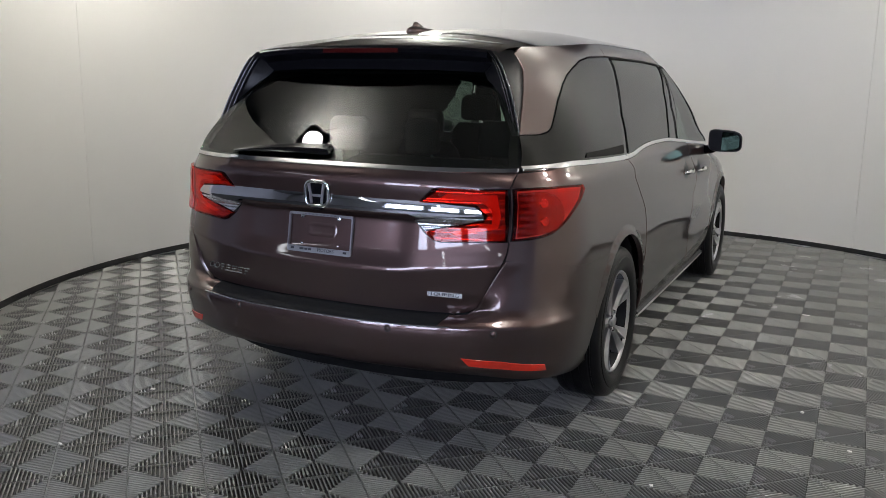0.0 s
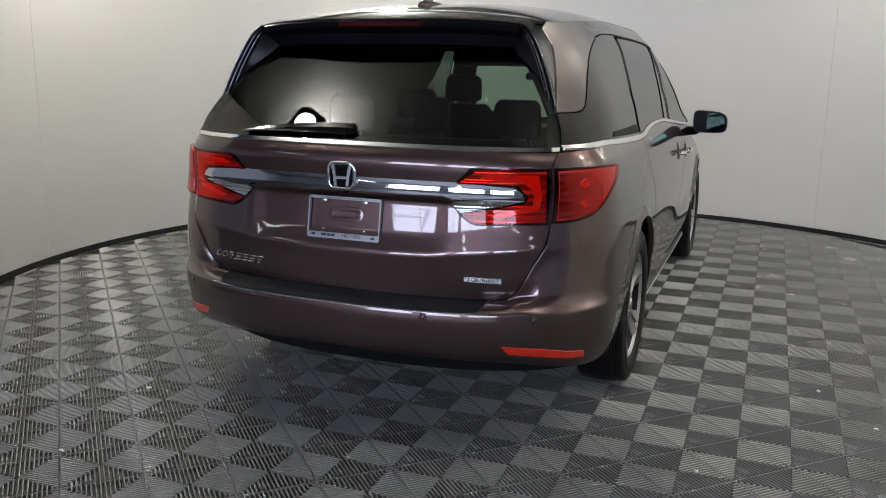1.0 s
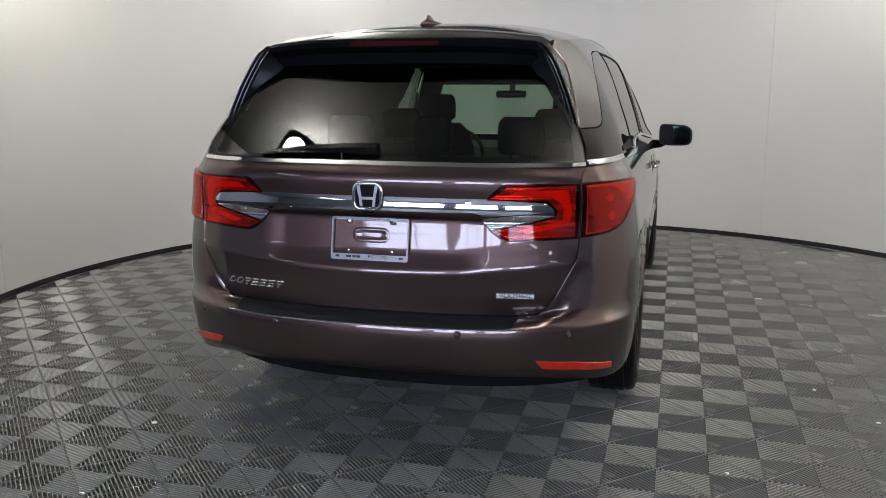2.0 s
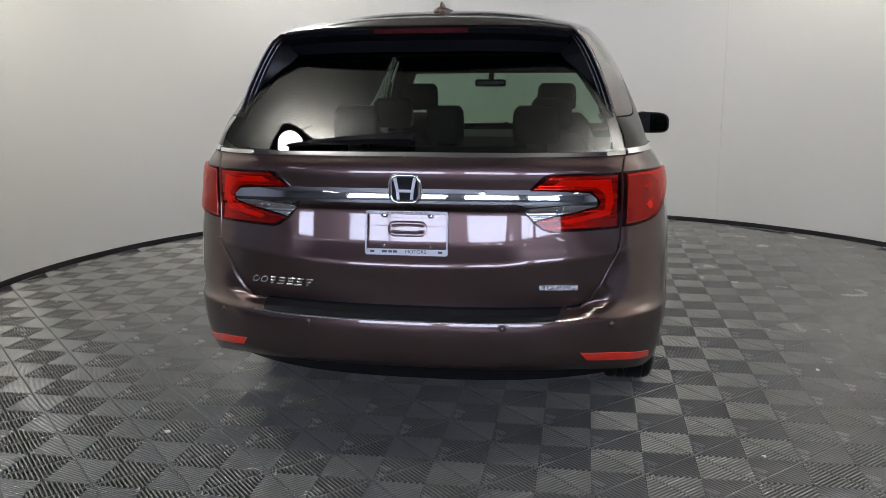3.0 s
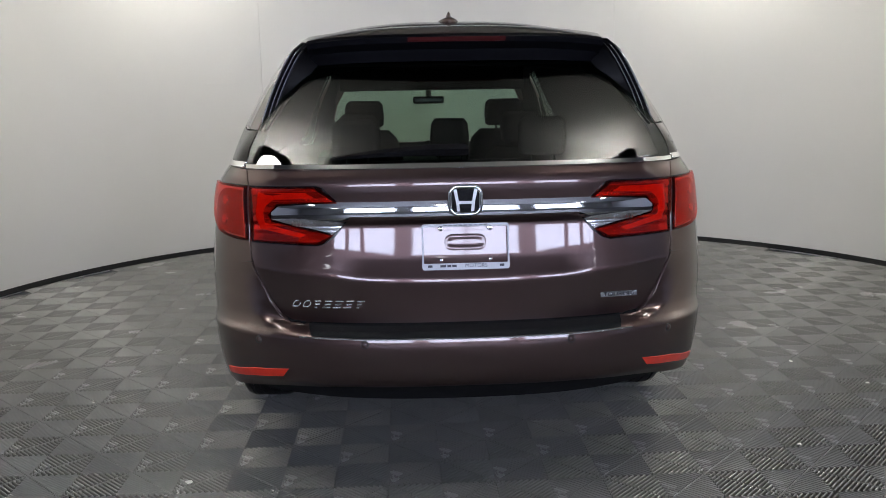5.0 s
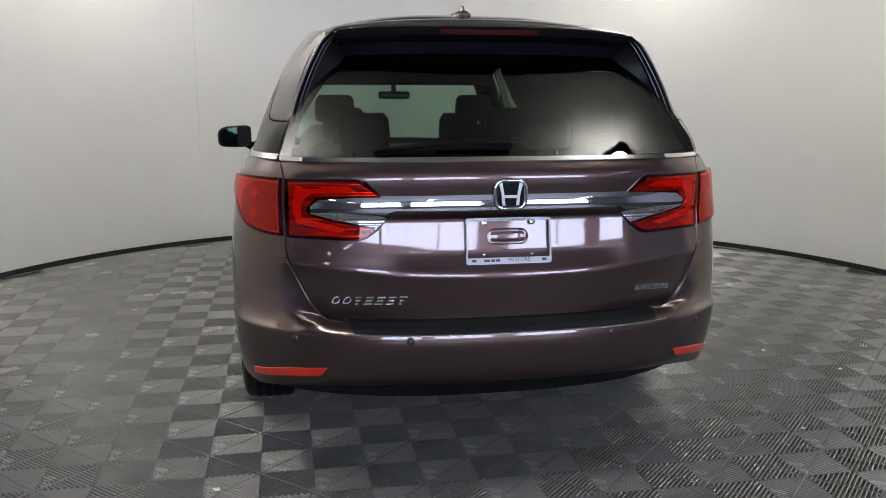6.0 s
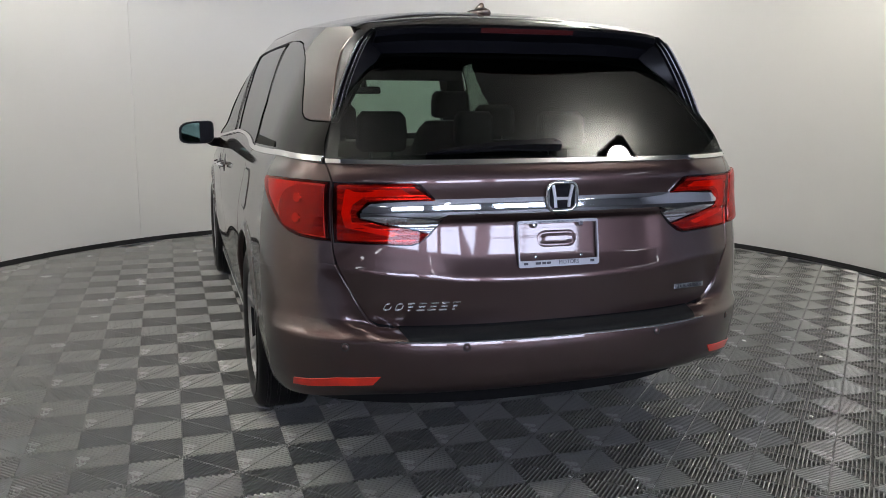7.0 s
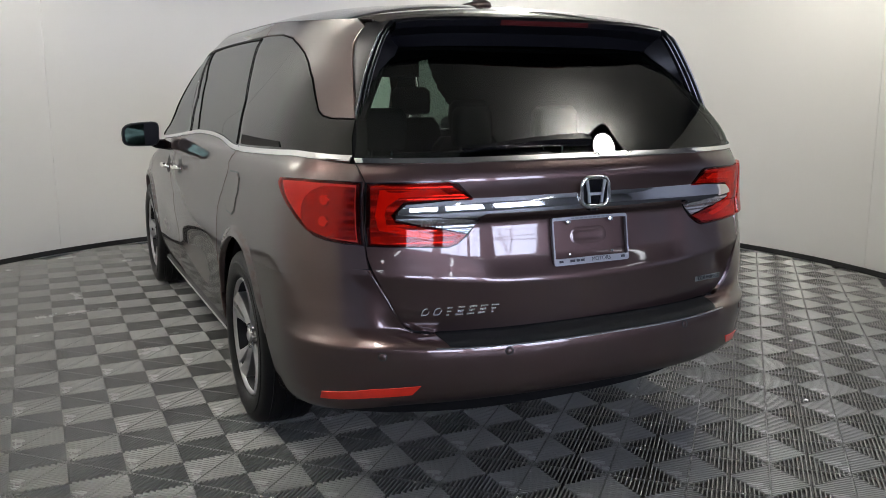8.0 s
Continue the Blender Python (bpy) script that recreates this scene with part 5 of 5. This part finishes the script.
EMB_Y = 0.080
def bead_bm(outline, r, y, flat=1.0):
    """A round bead along a closed outline in x, z."""
    n = len(outline)
    rings = []
    for k in range(n + 1):
        a, b, c = outline[(k - 1) % n], outline[k % n], outline[(k + 1) % n]
        t = Vector((c[0] - a[0], c[1] - a[1])).normalized()
        rings.append([(b[0] + t.y * r * math.cos(q), y - r * flat * math.sin(q), b[1] - t.x * r * math.cos(q)) for q in [2 * math.pi * i / 10 for i in range(10)]])
    return loft_bm(rings, caps=False)


emb = part("emblem", bead_bm(rounded(0, 1.050, 0.110, 0.098, 0.03), 0.0078, EMB_Y + 0.006, 0.8), CHROME, tailgate, "chrome emblem", smooth=True)
part("emblem_ground", slab_bm(rounded(0, 1.051, 0.104, 0.094, 0.022), EMB_Y + 0.006, EMB_Y + 0.018), GLOSS_BLACK, emb)
for sd in (1, -1):
    part("emblem_upright", slab_bm([(sd * 0.019, 1.012), (sd * 0.030, 1.012), (sd * 0.033, 1.045), (sd * 0.043, 1.090), (sd * 0.031, 1.090), (sd * 0.024, 1.052)], EMB_Y + 0.001, EMB_Y + 0.008), ALLOY, emb)
part("emblem_bar", slab_bm([(-0.026, 1.038), (0.026, 1.038), (0.027, 1.048), (-0.027, 1.048)], EMB_Y + 0.002, EMB_Y + 0.008), ALLOY, emb)
part("camera_eye", box_bm(-0.02, 0.02, 0.085, 0.12, 0.985, 0.999, 0.004), GLOSS_BLACK, tailgate)

# plate frame, leaning with the gate
frame_ob = part("plate_frame", ring_bm(rounded(0, 0, 0.311, 0.164, 0.010), rounded(0, 0.006, 0.299, 0.130, 0.004), -0.008, 0.004), FRAME_METAL, tailgate, "chrome licence plate frame with no plate")
frame_ob.matrix_basis = pose(0, 0.108, 0.883, -9, 0, 0)


def on_frame(name, bm, mat, label=""):
    return part(name, bm, mat, frame_ob, label)


for bx, bw in ((-0.128, 0.016), (0.128, 0.016), (-0.082, 0.020), (-0.060, 0.014), (-0.042, 0.016)):
    on_frame("lettering_bar", box_bm(bx - bw / 2, bx + bw / 2, -0.0090, -0.0075, -0.0728, -0.0642), LETTER_GREY)
for k in range(9):
    on_frame("lettering_bar", box_bm(-0.072 + 0.018 * k - 0.006, -0.072 + 0.018 * k + 0.006, -0.0090, -0.0075, 0.0735, 0.0785), BAR_GREY)
for bx in (-0.088, 0.088):
    on_frame("screw_tab", lathe_bm([(0.0, 0.009), (0.008, 0.008), (0.010, 0.004), (0.010, -0.004)], (0, 0, 0), 16), CHROME).matrix_basis = pose(bx, 0, 0.066, 0, 0, -90)
    on_frame("screw_tab", lathe_bm([(0.0, 0.004), (0.005, 0.003), (0.006, -0.004)], (0, 0, 0), 16), CHROME).matrix_basis = pose(bx, 0, -0.046, 0, 0, -90)


def words(text, size, mat, parent, m, shear=0.0, thick=0.0006):
    cu = bpy.data.curves.new("lettering", "FONT")
    cu.body, cu.size, cu.align_x, cu.align_y, cu.extrude, cu.shear = text, size, "CENTER", "CENTER", thick, shear
    tmp = bpy.data.objects.new("lettering", cu)
    me = bpy.data.meshes.new_from_object(tmp)
    bpy.data.objects.remove(tmp)
    me.materials.clear()
    me.materials.append(mat)
    ob = new("lettering", me)
    ob.parent = parent
    ob.matrix_basis = m
    return ob


words("MOTORS", 0.0195, LETTER_GREY, frame_ob, pose(0.036, -0.0085, -0.0685, 90, 0, 0))
# pressed oval behind the frame
panel("pressed_oval", dense("x", rounded(0, 0.897, 0.150, 0.058, 0.028), 1, 0.02), PAINT, tailgate, out=0.0006, deep=0.001, step_s=0.012, step_z=0.006,
      bulge=lambda s, z: 0.0022 * (1 - ease(0.0, 0.013, abs(math.hypot(max(abs(s_to_x(s, z)) - 0.047, 0), z - 0.897) - 0.021))))

# script of seven plain slanted chrome shapes
for k in range(7):
    x0 = -0.631 + 0.0378 * k
    n0 = body(s_from_x(x0 + 0.015, 0.69), 0.69)
    rows = [(0.672, 1), (0.6835, 0.8), (0.695, 1)] if k not in (2, 6) else [(0.672, 0.35), (0.6835, 0.6), (0.695, 1)]
    bm = bmesh.new()
    for z, f in rows:
        sl = (z - 0.672) * 0.5
        b2 = box_bm(x0 + sl + 0.015 - 0.0145 * f, x0 + sl + 0.015 + 0.0145 * f, n0.y - 0.005, n0.y + 0.004, z - 0.003, z + 0.003, 0.0012, 1)
        me = bpy.data.meshes.new("x")
        b2.to_mesh(me)
        b2.free()
        bm.from_mesh(me)
        bpy.data.meshes.remove(me)
    if k < 2:
        bm.free()
        loop = [(x0 + 0.015 + dx + (dz + 0.0125) * 0.5, 0.6845 + dz) for dx, dz in rounded(0, 0, 0.028, 0.025, 0.009)]
        hole = [(x0 + 0.015 + dx + (dz + 0.0125) * 0.5, 0.6845 + dz) for dx, dz in rounded(0, 0, 0.019, 0.016, 0.005)]
        bm = ring_bm(loop, hole, n0.y - 0.005, n0.y + 0.004)
    part("script_shape", bm, SATIN, tailgate, "plain chrome script shape")
yb = body(s_from_x(0.56, 0.69), 0.69)
badge = part("trim_badge", box_bm(-0.071, 0.071, -0.004, 0.004, -0.0105, 0.0105, 0.002), SATIN, tailgate, "satin chrome trim badge")
badge.matrix_basis = Matrix.Translation(yb) @ pose(0, -0.003, 0, -3, 0, 9)
words("TOURING", 0.021, LETTER_GREY, badge, pose(0, -0.0043, 0, 90, 0, 0)).scale = (1.28, 1, 1)
for k, (x, y, w, d) in enumerate(((-1.048, 4.224, 0.016, 0.011), (1.822, 5.435, 0.008, 0.016), (1.72, 7.30, 0.03, 0.008), (2.03, 5.06, 0.012, 0.009), (1.36, 4.36, 0.010, 0.008), (-0.914, 3.573, 0.012, 0.006))):
    bm = bmesh.new()
    n = 7
    ring_pts = [(w * (0.8 + 0.4 * ((k * 7 + i * 5) % 4) / 3) * math.cos(2 * math.pi * i / n), d * (0.8 + 0.4 * ((k + i * 3) % 4) / 3) * math.sin(2 * math.pi * i / n)) for i in range(n)]
    bm.free()
    ob = part("paper_scrap", loft_bm([[(a, b, 0.0) for a, b in ring_pts], [(a * 0.85, b * 0.85, 0.003 + 0.001 * (i % 2)) for i, (a, b) in enumerate(ring_pts)]]), SPECK, None, "small white paper scrap lying on the tiles")
    ob.location = (x, y, 0.0002)
    tagged(ob, "", "litter", "scraps on the floor")
build_tiles()
